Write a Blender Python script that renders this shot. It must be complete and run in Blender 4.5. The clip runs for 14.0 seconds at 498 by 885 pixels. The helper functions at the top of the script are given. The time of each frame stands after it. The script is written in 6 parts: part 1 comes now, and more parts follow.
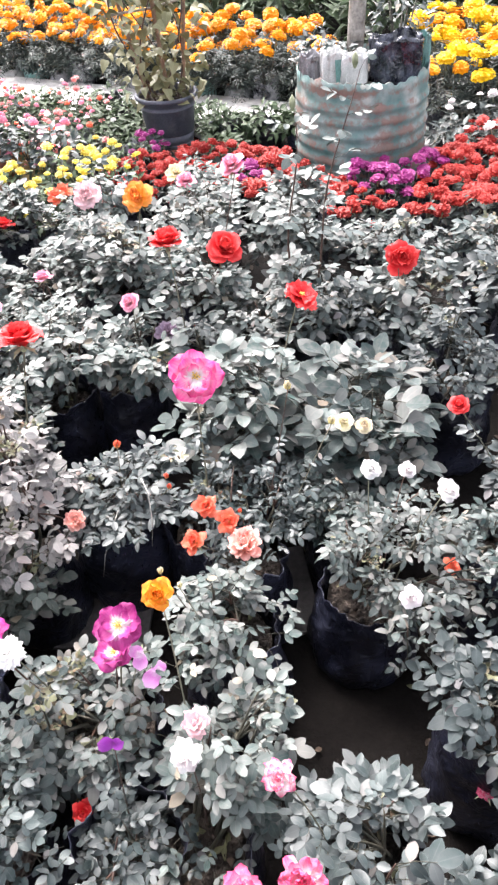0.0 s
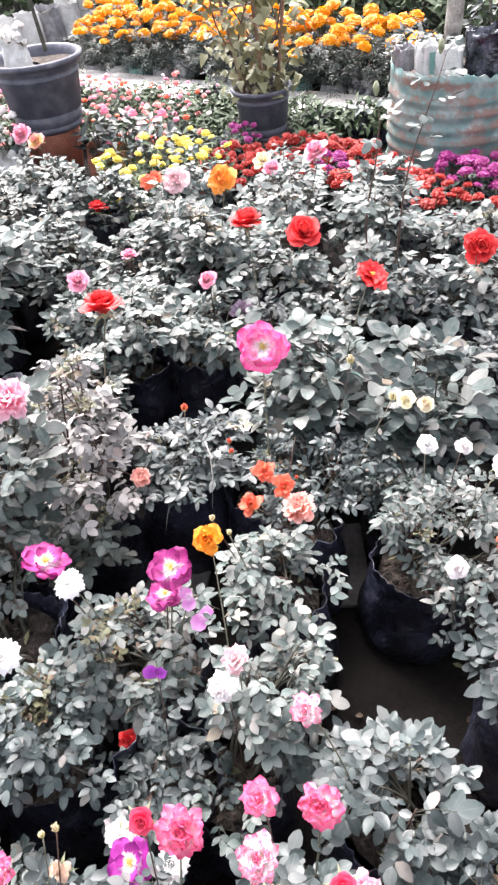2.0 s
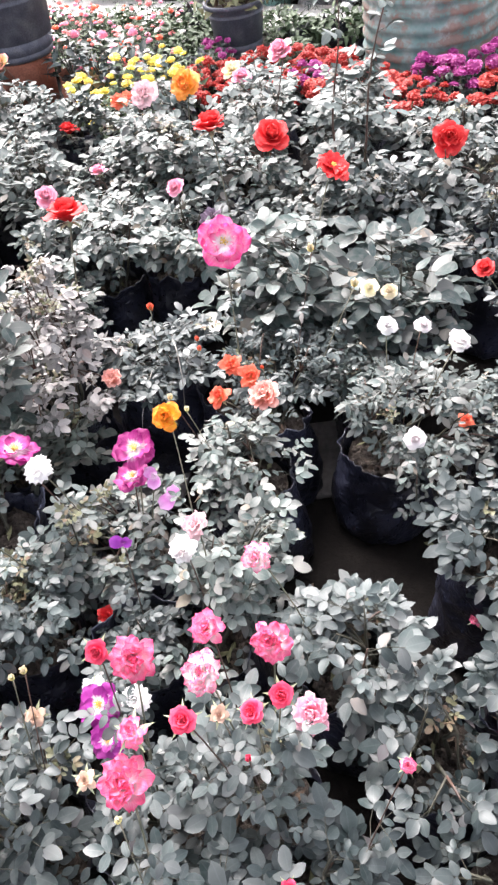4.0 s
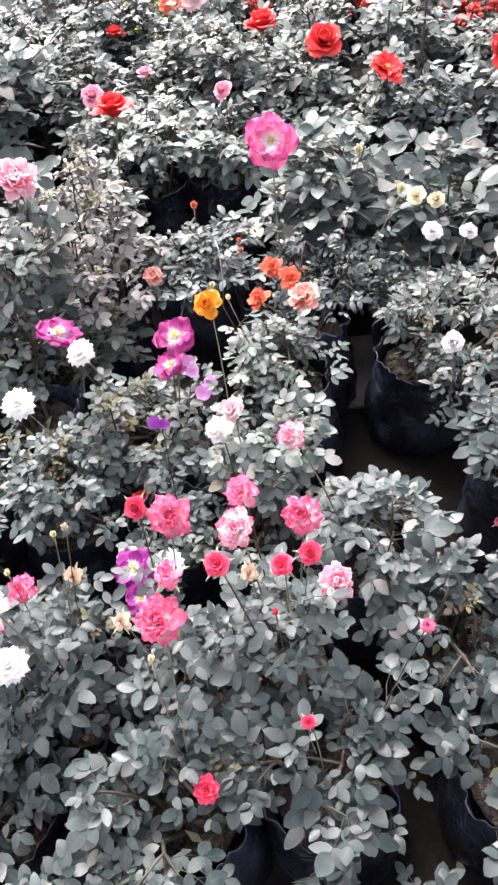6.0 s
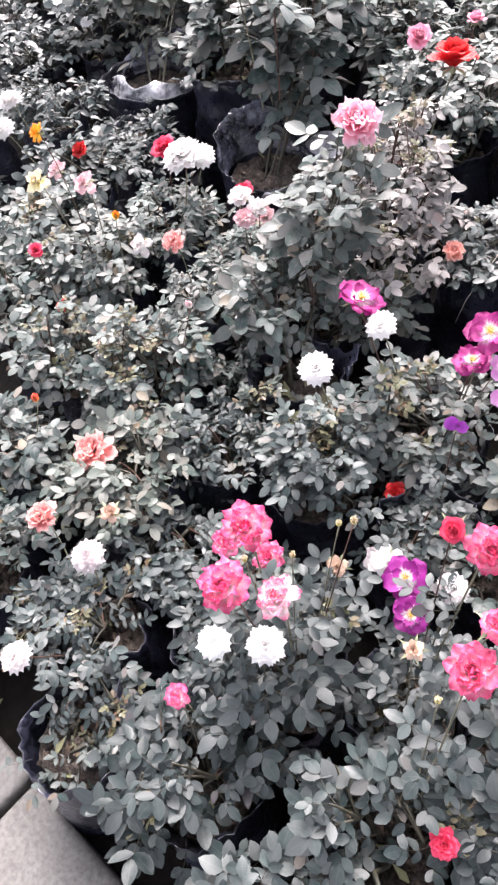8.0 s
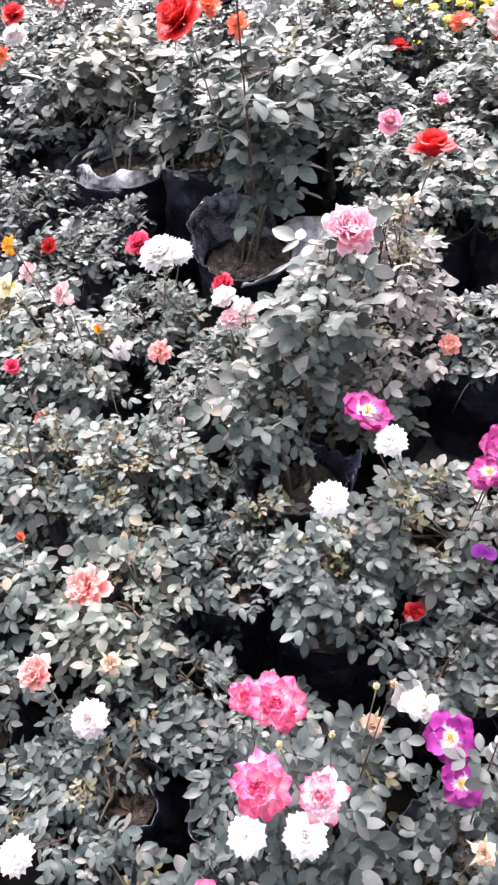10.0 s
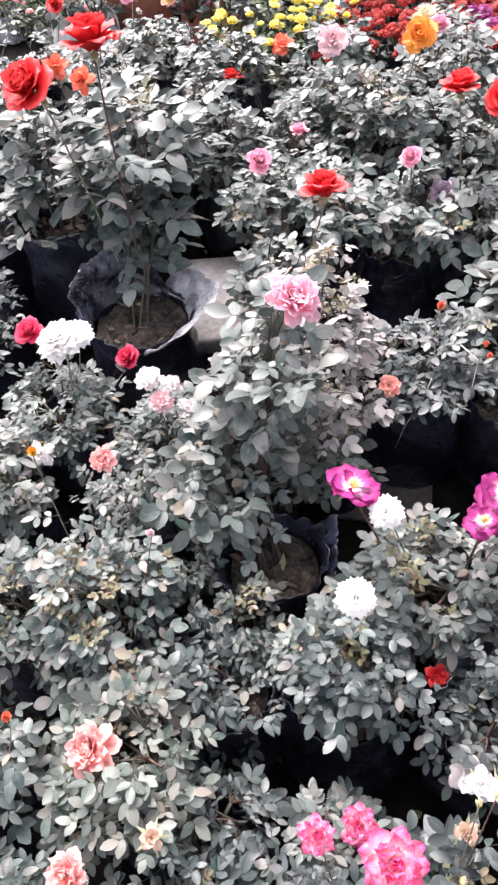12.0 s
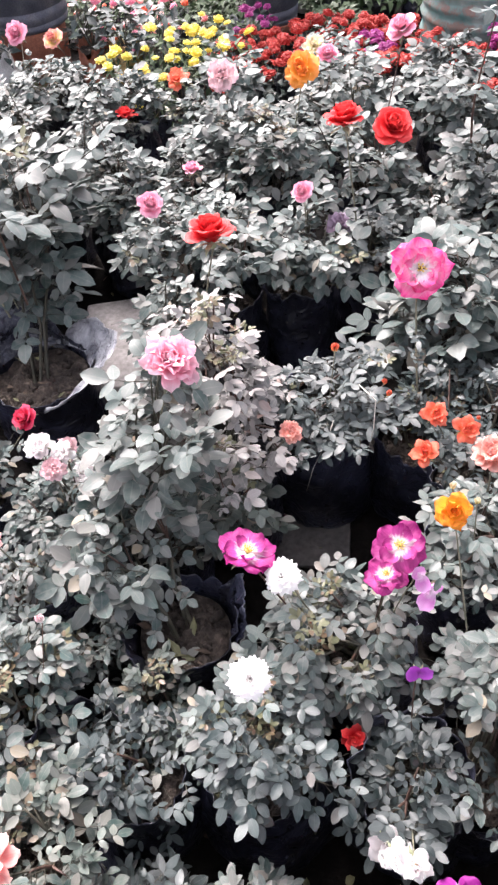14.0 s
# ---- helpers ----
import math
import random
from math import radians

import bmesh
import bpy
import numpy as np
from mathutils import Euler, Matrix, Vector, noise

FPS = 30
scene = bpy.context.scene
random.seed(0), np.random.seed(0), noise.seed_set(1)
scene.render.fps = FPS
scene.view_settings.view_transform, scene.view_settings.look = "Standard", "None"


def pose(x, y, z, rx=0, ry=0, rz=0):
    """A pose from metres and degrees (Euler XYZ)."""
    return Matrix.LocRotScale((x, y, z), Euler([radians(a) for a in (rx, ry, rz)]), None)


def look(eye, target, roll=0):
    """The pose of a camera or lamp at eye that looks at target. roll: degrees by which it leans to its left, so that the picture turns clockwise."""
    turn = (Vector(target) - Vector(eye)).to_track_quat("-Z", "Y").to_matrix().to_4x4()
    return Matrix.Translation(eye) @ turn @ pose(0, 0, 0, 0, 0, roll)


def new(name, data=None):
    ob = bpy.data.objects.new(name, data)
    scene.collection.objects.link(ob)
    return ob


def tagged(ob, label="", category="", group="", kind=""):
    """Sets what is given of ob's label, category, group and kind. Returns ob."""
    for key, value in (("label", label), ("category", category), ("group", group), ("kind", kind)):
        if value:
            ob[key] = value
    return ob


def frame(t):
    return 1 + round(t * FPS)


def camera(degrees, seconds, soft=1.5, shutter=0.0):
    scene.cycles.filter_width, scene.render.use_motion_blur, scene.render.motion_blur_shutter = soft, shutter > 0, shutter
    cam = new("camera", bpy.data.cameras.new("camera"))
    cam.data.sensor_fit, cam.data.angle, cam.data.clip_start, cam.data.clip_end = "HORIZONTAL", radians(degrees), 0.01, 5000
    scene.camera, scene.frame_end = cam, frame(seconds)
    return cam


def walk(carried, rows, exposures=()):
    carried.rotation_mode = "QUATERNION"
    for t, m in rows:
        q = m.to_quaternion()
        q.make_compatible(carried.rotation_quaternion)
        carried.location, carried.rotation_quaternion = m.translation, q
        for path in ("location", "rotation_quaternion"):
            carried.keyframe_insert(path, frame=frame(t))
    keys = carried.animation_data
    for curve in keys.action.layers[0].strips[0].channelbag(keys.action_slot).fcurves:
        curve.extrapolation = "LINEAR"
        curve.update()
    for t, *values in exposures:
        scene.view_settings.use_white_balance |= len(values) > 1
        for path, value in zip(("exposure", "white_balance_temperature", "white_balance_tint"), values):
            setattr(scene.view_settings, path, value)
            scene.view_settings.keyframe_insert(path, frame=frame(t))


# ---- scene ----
cam = camera(38.0, 14.0, soft=2.4)
METRES, EYE, TILT, LEAN, TURN = 1.2, 1.38, -42.0, 3.5, 0.0
ROWS = [
    (0.0, 0.0, 0.0, 0.0, 0.0, 0.0, -0.0),
    (0.5, -0.0051, -0.0128, -0.0052, -0.72, 0.84, 0.54),
    (1.0, -0.0071, -0.0268, -0.0262, -2.47, 1.93, 2.89),
    (1.5, -0.0025, -0.0347, -0.0314, 1.07, 1.25, 0.13),
    (2.0, 0.0383, -0.0416, -0.0557, 6.45, -0.04, -3.45),
    (2.5, 0.0626, -0.0412, -0.0703, 8.43, -1.01, -5.43),
    (3.0, 0.0868, -0.0472, -0.1005, 8.88, -2.11, -3.92),
    (3.5, 0.1033, -0.0576, -0.1162, 7.51, -2.81, -1.9),
    (3.7, 0.1109, -0.0597, -0.1287, 7.17, -3.24, -0.59),
    (5.8, 0.1279, -0.0861, -0.2077, 7.87, -8.59, -1.4),
    (6.0, 0.112, -0.0896, -0.2156, 9.71, -8.75, -3.17),
    (6.5, 0.074, -0.0843, -0.2255, 15.55, -11.4, -8.05),
    (7.0, 0.0303, -0.079, -0.2149, 20.13, -11.97, -11.81),
    (7.5, -0.0205, -0.0712, -0.2031, 21.33, -12.47, -13.82),
    (8.0, -0.0792, -0.062, -0.207, 24.29, -15.28, -15.3),
    (8.2, -0.1022, -0.0626, -0.2062, 25.11, -15.86, -15.77),
    (10.3, -0.1785, -0.0058, -0.1227, 20.61, -10.59, -12.6),
    (10.5, -0.1791, -0.0075, -0.115, 20.96, -10.96, -13.09),
    (11.0, -0.2002, 0.0284, -0.0855, 14.51, -9.12, -8.06),
    (11.5, -0.3149, 0.0397, -0.0631, 9.89, -8.18, -4.96),
    (12.0, -0.3551, 0.0438, -0.0638, 7.64, -8.29, -2.82),
    (12.5, -0.3408, 0.0599, -0.0531, 8.8, -8.47, -3.13),
    (13.0, -0.2959, 0.0696, -0.0355, 8.61, -7.34, -2.19),
    (13.5, -0.2717, 0.0746, -0.0262, 8.52, -7.14, -2.12),
    (14.0, -0.281, 0.097, -0.0095, 3.38, -6.97, 1.41),
]
walk(cam, [(t, pose(0, 0, EYE, TILT, LEAN, TURN) @ pose(METRES * x, METRES * y, METRES * z, 90 + pitch, roll, yaw)) for t, x, y, z, yaw, pitch, roll in ROWS], exposures=((0.0, 2.18, 6480, 14), (3.5, 2.17, 6480, 14), (6.0, 2.00, 6510, 14), (8.0, 1.95, 6540, 18), (14.0, 1.93, 6540, 18)))

# ---- light ----
world = bpy.data.worlds.new("sky")
scene.world = world
world.use_nodes = True
wn, wl = world.node_tree.nodes, world.node_tree.links
sky = wn.new("ShaderNodeTexSky")
sky.sky_type, sky.sun_disc = "NISHITA", False
sky.sun_elevation, sky.sun_rotation = radians(51), radians(-24)
sky.air_density, sky.dust_density, sky.ozone_density = 1.0, 4.0, 1.0
wn["Background"].inputs["Strength"].default_value = 0.168
veil = wn.new("ShaderNodeHueSaturation")  # thin white cloud over the blue
veil.inputs["Saturation"].default_value = 0.30
wl.new(sky.outputs["Color"], veil.inputs["Color"])
wl.new(veil.outputs["Color"], wn["Background"].inputs["Color"])
sun = new("sun", bpy.data.lights.new("sun", "SUN"))
sun.data.energy, sun.data.angle, sun.data.color = 2.35, radians(38), (1.0, 0.955, 0.92)
sun.matrix_world = look((-1.5, 3.4, 4.6), (0, 0, 0))


# ---- materials ----
def material(name, rough=0.6, metal=0.0, spec=0.5):
    m = bpy.data.materials.new(name)
    m.use_nodes = True
    b = m.node_tree.nodes["Principled BSDF"]
    b.inputs["Roughness"].default_value, b.inputs["Metallic"].default_value = rough, metal
    b.inputs["Specular IOR Level"].default_value = spec
    return m, m.node_tree.nodes, m.node_tree.links, b


def noise_node(nodes, links, scale, detail=4.0, rough=0.55, coord="Object"):
    tc = nodes.new("ShaderNodeTexCoord")
    n = nodes.new("ShaderNodeTexNoise")
    n.inputs["Scale"].default_value, n.inputs["Detail"].default_value, n.inputs["Roughness"].default_value = scale, detail, rough
    links.new(tc.outputs[coord], n.inputs["Vector"])
    return n


def ramp(nodes, links, source, stops):
    r = nodes.new("ShaderNodeValToRGB")
    e = r.color_ramp.elements
    while len(e) < len(stops):
        e.new(0.5)
    for k, (p, c) in enumerate(stops):
        e[k].position, e[k].color = p, (*c, 1)
    links.new(source, r.inputs["Fac"])
    return r


def mix(nodes, links, fac, a, b, blend="MIX"):
    m = nodes.new("ShaderNodeMix")
    m.data_type, m.blend_type = "RGBA", blend
    for socket, v in ((m.inputs[0], fac), (m.inputs[6], a), (m.inputs[7], b)):
        if isinstance(v, (int, float)):
            socket.default_value = v
        elif isinstance(v, tuple):
            socket.default_value = (*v, 1)
        else:
            links.new(v, socket)
    return m.outputs[2]


def bump(nodes, links, b, height, strength, distance=0.004):
    n = nodes.new("ShaderNodeBump")
    n.inputs["Strength"].default_value, n.inputs["Distance"].default_value = strength, distance
    links.new(height, n.inputs["Height"])
    links.new(n.outputs["Normal"], b.inputs["Normal"])


def thin(m, nodes, links, b, colour, share):
    """Lets a share of the light through a thin leaf or petal."""
    t = nodes.new("ShaderNodeBsdfTranslucent")
    links.new(colour, t.inputs["Color"])
    s = nodes.new("ShaderNodeMixShader")
    s.inputs[0].default_value = share
    links.new(b.outputs[0], s.inputs[1])
    links.new(t.outputs[0], s.inputs[2])
    links.new(s.outputs[0], nodes["Material Output"].inputs["Surface"])


def leaf_material(name, dark, mid, light, accent, rough=0.50):
    m, n, l, b = material(name, rough + 0.04, 0, 0.38)
    info, geo, uv = n.new("ShaderNodeObjectInfo"), n.new("ShaderNodeNewGeometry"), n.new("ShaderNodeUVMap")
    per_leaf = ramp(n, l, info.outputs["Random"], [(0.0, dark), (0.42, mid), (0.90, light), (1.0, tuple(0.6 * p + 0.4 * q for p, q in zip(light, accent)))])
    per_leaflet = ramp(n, l, geo.outputs["Random Per Island"], [(0.16, dark), (0.50, tuple(0.98 * v for v in mid)), (0.96, tuple(0.93 * v for v in light)), (1.0, accent)])
    c = mix(n, l, 0.84, per_leaf.outputs["Color"], per_leaflet.outputs["Color"])
    blotch = noise_node(n, l, 70.0, 3.0)
    c = mix(n, l, ramp(n, l, blotch.outputs["Fac"], [(0.35, (0, 0, 0)), (0.75, (0.55, 0.55, 0.55))]).outputs["Color"], c, light)
    split = n.new("ShaderNodeSeparateXYZ")
    l.new(uv.outputs["UV"], split.inputs["Vector"])
    off = n.new("ShaderNodeMath")
    off.operation, off.inputs[1].default_value = "SUBTRACT", 0.5
    l.new(split.outputs["Y"], off.inputs[0])
    side = n.new("ShaderNodeMath")
    side.operation = "ABSOLUTE"
    l.new(off.outputs[0], side.inputs[0])
    rib = ramp(n, l, side.outputs[0], [(0.0, (0.22, 0.22, 0.22)), (0.06, (0, 0, 0)), (0.42, (0, 0, 0)), (0.5, (0.22, 0.22, 0.22))])
    c = mix(n, l, rib.outputs["Color"], c, tuple(min(1, v * 1.5) for v in light))
    l.new(c, b.inputs["Base Color"])
    vein = n.new("ShaderNodeMath")
    vein.operation, vein.inputs[1].default_value = "MULTIPLY_ADD", 9.0
    l.new(split.outputs["X"], vein.inputs[0])
    l.new(side.outputs[0], vein.inputs[2])
    wave = n.new("ShaderNodeMath")
    wave.operation = "PINGPONG"
    wave.inputs[1].default_value = 0.5
    l.new(vein.outputs[0], wave.inputs[0])
    dull = ramp(n, l, geo.outputs["Random Per Island"], [(0.0, (rough - 0.16,) * 3), (0.3, (rough + 0.12,) * 3), (0.6, (rough - 0.12,) * 3), (1.0, (rough + 0.08,) * 3)])
    l.new(dull.outputs["Color"], b.inputs["Roughness"])
    bump(n, l, b, wave.outputs[0], 0.12, 0.0008)
    thin(m, n, l, b, c, 0.05)
    return m


def petal_material(name, base, mid, tip, share=0.28, rough=0.5, stops=(0.08, 0.45, 0.95)):
    m, n, l, b = material(name, rough, 0, 0.3)
    uv, info = n.new("ShaderNodeUVMap"), n.new("ShaderNodeObjectInfo")
    split = n.new("ShaderNodeSeparateXYZ")
    l.new(uv.outputs["UV"], split.inputs["Vector"])
    streak = noise_node(n, l, 1.0, 3.0, coord="UV")
    grain = n.new("ShaderNodeVectorMath")
    grain.operation, grain.inputs[1].default_value = "MULTIPLY", (1.3, 9.0, 1.0)
    l.new(uv.outputs["UV"], grain.inputs[0])
    l.new(grain.outputs[0], streak.inputs["Vector"])
    add = n.new("ShaderNodeMath")
    add.operation, add.inputs[1].default_value = "MULTIPLY_ADD", 0.60
    l.new(streak.outputs["Fac"], add.inputs[0])
    l.new(split.outputs["X"], add.inputs[2])
    shift = n.new("ShaderNodeMath")
    shift.operation, shift.inputs[1].default_value = "SUBTRACT", 0.30
    l.new(add.outputs[0], shift.inputs[0])
    r = ramp(n, l, shift.outputs[0], [(stops[0], base), (stops[1], mid), (stops[2], tip)])
    deep = mix(n, l, 1.0, r.outputs["Color"], (0.82, 0.74, 0.76), "MULTIPLY")
    c = mix(n, l, info.outputs["Random"], r.outputs["Color"], deep)
    l.new(c, b.inputs["Base Color"])
    ridge = n.new("ShaderNodeTexWave")
    ridge.bands_direction = "Y"
    ridge.inputs["Scale"].default_value, ridge.inputs["Distortion"].default_value = 7.0, 1.5
    l.new(uv.outputs["UV"], ridge.inputs["Vector"])
    bump(n, l, b, ridge.outputs["Fac"], 0.25, 0.001)
    thin(m, n, l, b, c, share)
    return m


def mottled(name, stops, scale, rough=0.8, fine=60.0, strength=0.4, distance=0.004, spec=0.4, metal=0.0):
    m, n, l, b = material(name, rough, metal, spec)
    a, f = noise_node(n, l, scale, 5.0), noise_node(n, l, fine, 6.0)
    c = ramp(n, l, a.outputs["Fac"], stops).outputs["Color"]
    c = mix(n, l, 0.55, c, ramp(n, l, f.outputs["Fac"], [(0.3, (0.45, 0.45, 0.45)), (0.7, (1.35, 1.35, 1.35))]).outputs["Color"], "MULTIPLY")
    l.new(c, b.inputs["Base Color"])
    bump(n, l, b, f.outputs["Fac"], strength, distance)
    return m


LEAF = {
    "grey": leaf_material("rose_leaf_grey_green", (0.00559, 0.0242, 0.0223), (0.0459, 0.0733, 0.0683), (0.1304, 0.1256, 0.1168), (0.21, 0.153, 0.102)),
    "dark": leaf_material("rose_leaf_deep_teal_green", (0.00251, 0.00884, 0.0087), (0.0164, 0.0284, 0.0279), (0.0609, 0.0684, 0.0684), (0.0896, 0.0726, 0.0769)),
    "deep": leaf_material("rose_leaf_mid_teal_green", (0.00392, 0.0158, 0.0159), (0.0318, 0.0509, 0.0488), (0.0931, 0.0986, 0.0974), (0.126, 0.102, 0.0896)),
    "light": leaf_material("rose_leaf_pale_green", (0.0078, 0.0316, 0.028), (0.0653, 0.0958, 0.0879), (0.1573, 0.1507, 0.1392), (0.232, 0.186, 0.12)),
    "olive": leaf_material("rose_leaf_olive_tinted", (0.0078, 0.0279, 0.0232), (0.0617, 0.0879, 0.0742), (0.1472, 0.1404, 0.1227), (0.222, 0.158, 0.0936)),
    "bronze": leaf_material("rose_leaf_bronze_tinted", (0.060, 0.066, 0.064), (0.185, 0.184, 0.178), (0.32, 0.285, 0.27), (0.295, 0.13, 0.0896)),
    "young": leaf_material("rose_leaf_young_shoot", (0.095, 0.045, 0.028), (0.075, 0.080, 0.040), (0.135, 0.135, 0.080), (0.21, 0.075, 0.048)),
    "marigold": leaf_material("marigold_leaf_dark_green", (0.00912, 0.0186, 0.0164), (0.0274, 0.04, 0.0356), (0.0421, 0.057, 0.0457), (0.0912, 0.112, 0.0684), 0.58),
    "vine": leaf_material("vine_leaf_olive_green", (0.058, 0.064, 0.028), (0.150, 0.148, 0.074), (0.26, 0.245, 0.135), (0.36, 0.27, 0.11), 0.64),
    "shrub": leaf_material("shrub_leaf_mid_green", (0.0124, 0.0261, 0.00952), (0.0306, 0.055, 0.0204), (0.062, 0.0928, 0.0438), (0.102, 0.126, 0.0657), 0.7),
}
WHITE = (0.86, 0.84, 0.82)
PETAL = {
    "magenta": petal_material("petal_magenta", (0.95, 0.88, 0.90), (0.93, 0.32, 0.54), (0.88, 0.070, 0.32), 0.42, stops=(0.36, 0.60, 0.97)),
    "red": petal_material("petal_red", (0.56, 0.008, 0.012), (0.74, 0.026, 0.034), (0.86, 0.085, 0.080), 0.28, stops=(0.1, 0.55, 1.0)),
    "cherry": petal_material("petal_cherry_red", (0.74, 0.04, 0.09), (0.80, 0.030, 0.11), (0.88, 0.10, 0.19), 0.34),
    "orange": petal_material("petal_orange", (0.95, 0.66, 0.08), (0.94, 0.46, 0.035), (0.92, 0.27, 0.03), 0.42, stops=(0.2, 0.55, 1.0)),
    "apricot": petal_material("petal_apricot", (0.94, 0.68, 0.10), (0.94, 0.44, 0.055), (0.93, 0.36, 0.09), 0.40),
    "coral": petal_material("petal_coral", (0.90, 0.42, 0.16), (0.86, 0.17, 0.085), (0.88, 0.22, 0.14), 0.38),
    "peach": petal_material("petal_peach", (0.90, 0.48, 0.26), (0.88, 0.36, 0.28), (0.92, 0.54, 0.47), 0.38),
    "peachpink": petal_material("petal_peach_pink", (0.93, 0.74, 0.66), (0.90, 0.30, 0.29), (0.95, 0.60, 0.55), 0.38),
    "lightpink": petal_material("petal_light_pink", (0.88, 0.62, 0.62), (0.86, 0.28, 0.42), (0.92, 0.46, 0.58)),
    "rosepink": petal_material("petal_rose_pink", (0.94, 0.22, 0.36), (0.95, 0.37, 0.51), (0.97, 0.68, 0.77), 0.58),
    "pink": petal_material("petal_deep_pink", (0.97, 0.86, 0.87), (0.95, 0.34, 0.49), (0.87, 0.10, 0.26), 0.40, stops=(0.36, 0.62, 0.97)),
    "pinkstripe": petal_material("petal_striped_pink", (0.97, 0.90, 0.90), (0.95, 0.40, 0.54), (0.90, 0.085, 0.28), 0.40, stops=(0.38, 0.64, 0.97)),
    "pinkwhite": petal_material("petal_white_with_pink_edge", (0.95, 0.92, 0.90), (0.95, 0.80, 0.82), (0.91, 0.12, 0.30), 0.42, stops=(0.40, 0.70, 1.02)),
    "palepink": petal_material("petal_pale_pink", WHITE, (0.86, 0.66, 0.66), (0.86, 0.56, 0.60)),
    "white": petal_material("petal_white", (0.95, 0.94, 0.90), (0.97, 0.97, 0.955), (0.97, 0.97, 0.96), 0.55),
    "cream": petal_material("petal_cream", (0.86, 0.76, 0.30), (0.88, 0.82, 0.50), (0.88, 0.80, 0.60)),
    "yellowpink": petal_material("petal_yellow_and_pink", (0.88, 0.66, 0.12), (0.88, 0.66, 0.26), (0.84, 0.32, 0.30)),
    "purple": petal_material("petal_purple", (0.94, 0.88, 0.91), (0.52, 0.075, 0.31), (0.29, 0.012, 0.15), 0.34, stops=(0.26, 0.48, 0.88)),
    "violet": petal_material("petal_violet", (0.93, 0.88, 0.92), (0.36, 0.035, 0.29), (0.25, 0.014, 0.20), 0.36, stops=(0.26, 0.46, 0.90)),
    "lilac": petal_material("petal_lilac", (0.80, 0.62, 0.76), (0.60, 0.20, 0.52), (0.66, 0.36, 0.62)),
    "plum": petal_material("petal_plum_violet", (0.30, 0.05, 0.34), (0.24, 0.03, 0.30), (0.32, 0.07, 0.38)),
    "mauve": petal_material("petal_faded_mauve", (0.34, 0.27, 0.34), (0.30, 0.22, 0.31), (0.34, 0.27, 0.35)),
    "dead": petal_material("petal_withered_cream", (0.55, 0.36, 0.20), (0.66, 0.50, 0.38), (0.60, 0.42, 0.32)),
    "marigold": petal_material("petal_marigold_orange", (0.82, 0.25, 0.0), (0.91, 0.37, 0.0), (0.94, 0.45, 0.002)),
    "marigold_yellow": petal_material("petal_marigold_yellow", (0.84, 0.46, 0.0), (0.91, 0.61, 0.0), (0.93, 0.69, 0.008)),
    "mum_yellow": petal_material("petal_pale_yellow", (0.82, 0.62, 0.03), (0.88, 0.74, 0.10), (0.92, 0.82, 0.25)),
    "mum_red": petal_material("petal_brick_red", (0.20, 0.008, 0.007), (0.42, 0.026, 0.020), (0.58, 0.065, 0.048)),
    "mum_purple": petal_material("petal_plum", (0.20, 0.010, 0.10), (0.34, 0.028, 0.20), (0.48, 0.09, 0.34)),
}
STEM = mottled("rose_cane_green_brown", [(0.3, (0.020, 0.022, 0.014)), (0.7, (0.060, 0.052, 0.036))], 30, 0.6)
RED_STEM = mottled("young_red_cane", [(0.3, (0.045, 0.022, 0.018)), (0.7, (0.095, 0.055, 0.040))], 30, 0.5)
STALK = mottled("flower_stalk_pale_green", [(0.3, (0.085, 0.095, 0.062)), (0.7, (0.19, 0.165, 0.12))], 30, 0.6)
CALYX = mottled("bud_green", [(0.3, (0.15, 0.17, 0.09)), (0.7, (0.30, 0.31, 0.20))], 60, 0.55)
STAMEN = mottled("stamen_yellow", [(0.3, (0.70, 0.42, 0.05)), (0.7, (0.85, 0.66, 0.20))], 200, 0.7)
SOIL = mottled("potting_soil", [(0.3, (0.015, 0.011, 0.009)), (0.54, (0.056, 0.043, 0.035)), (0.80, (0.17, 0.134, 0.110))], 38, 0.95, 150, 1.0, 0.01)
# earth taken down to near black: the deep shade between bags is in its colour
GROUND = mottled("trodden_earth_shade_black", [(0.25, (0.0035, 0.0028, 0.0026)), (0.55, (0.0085, 0.0070, 0.0062)), (0.8, (0.027, 0.022, 0.019))], 7, 0.95, 90, 0.6, 0.006, 0.12)
CONCRETE = mottled("worn_concrete", [(0.3, (0.10, 0.094, 0.088)), (0.7, (0.175, 0.167, 0.16))], 9, 0.85, 120, 0.5, 0.003)
SLAB_STAINED = mottled("earth_stained_slab", [(0.3, (0.055, 0.050, 0.047)), (0.7, (0.12, 0.11, 0.105))], 9, 0.9, 70, 0.5, 0.004)
BLOCK_GREY = mottled("grey_concrete_block", [(0.3, (0.22, 0.205, 0.20)), (0.7, (0.35, 0.33, 0.325))], 9, 0.85, 70, 0.4, 0.003)
PALE_PATH = mottled("pale_concrete_path", [(0.3, (0.42, 0.40, 0.38)), (0.7, (0.60, 0.585, 0.56))], 3, 0.85, 60, 0.3, 0.003)
SLATE = mottled("slate_grey_plastic", [(0.30, (0.050, 0.052, 0.072)), (0.52, (0.085, 0.087, 0.114)), (0.75, (0.16, 0.158, 0.18))], 13, 0.6, 160, 0.25, 0.001)
TERRACOTTA = mottled("terracotta", [(0.3, (0.22, 0.075, 0.045)), (0.7, (0.34, 0.13, 0.085))], 14, 0.8, 120, 0.3, 0.002)
WOOD = mottled("grey_weathered_bark", [(0.3, (0.17, 0.145, 0.125)), (0.7, (0.40, 0.36, 0.325))], 26, 0.85, 90, 0.7, 0.006)
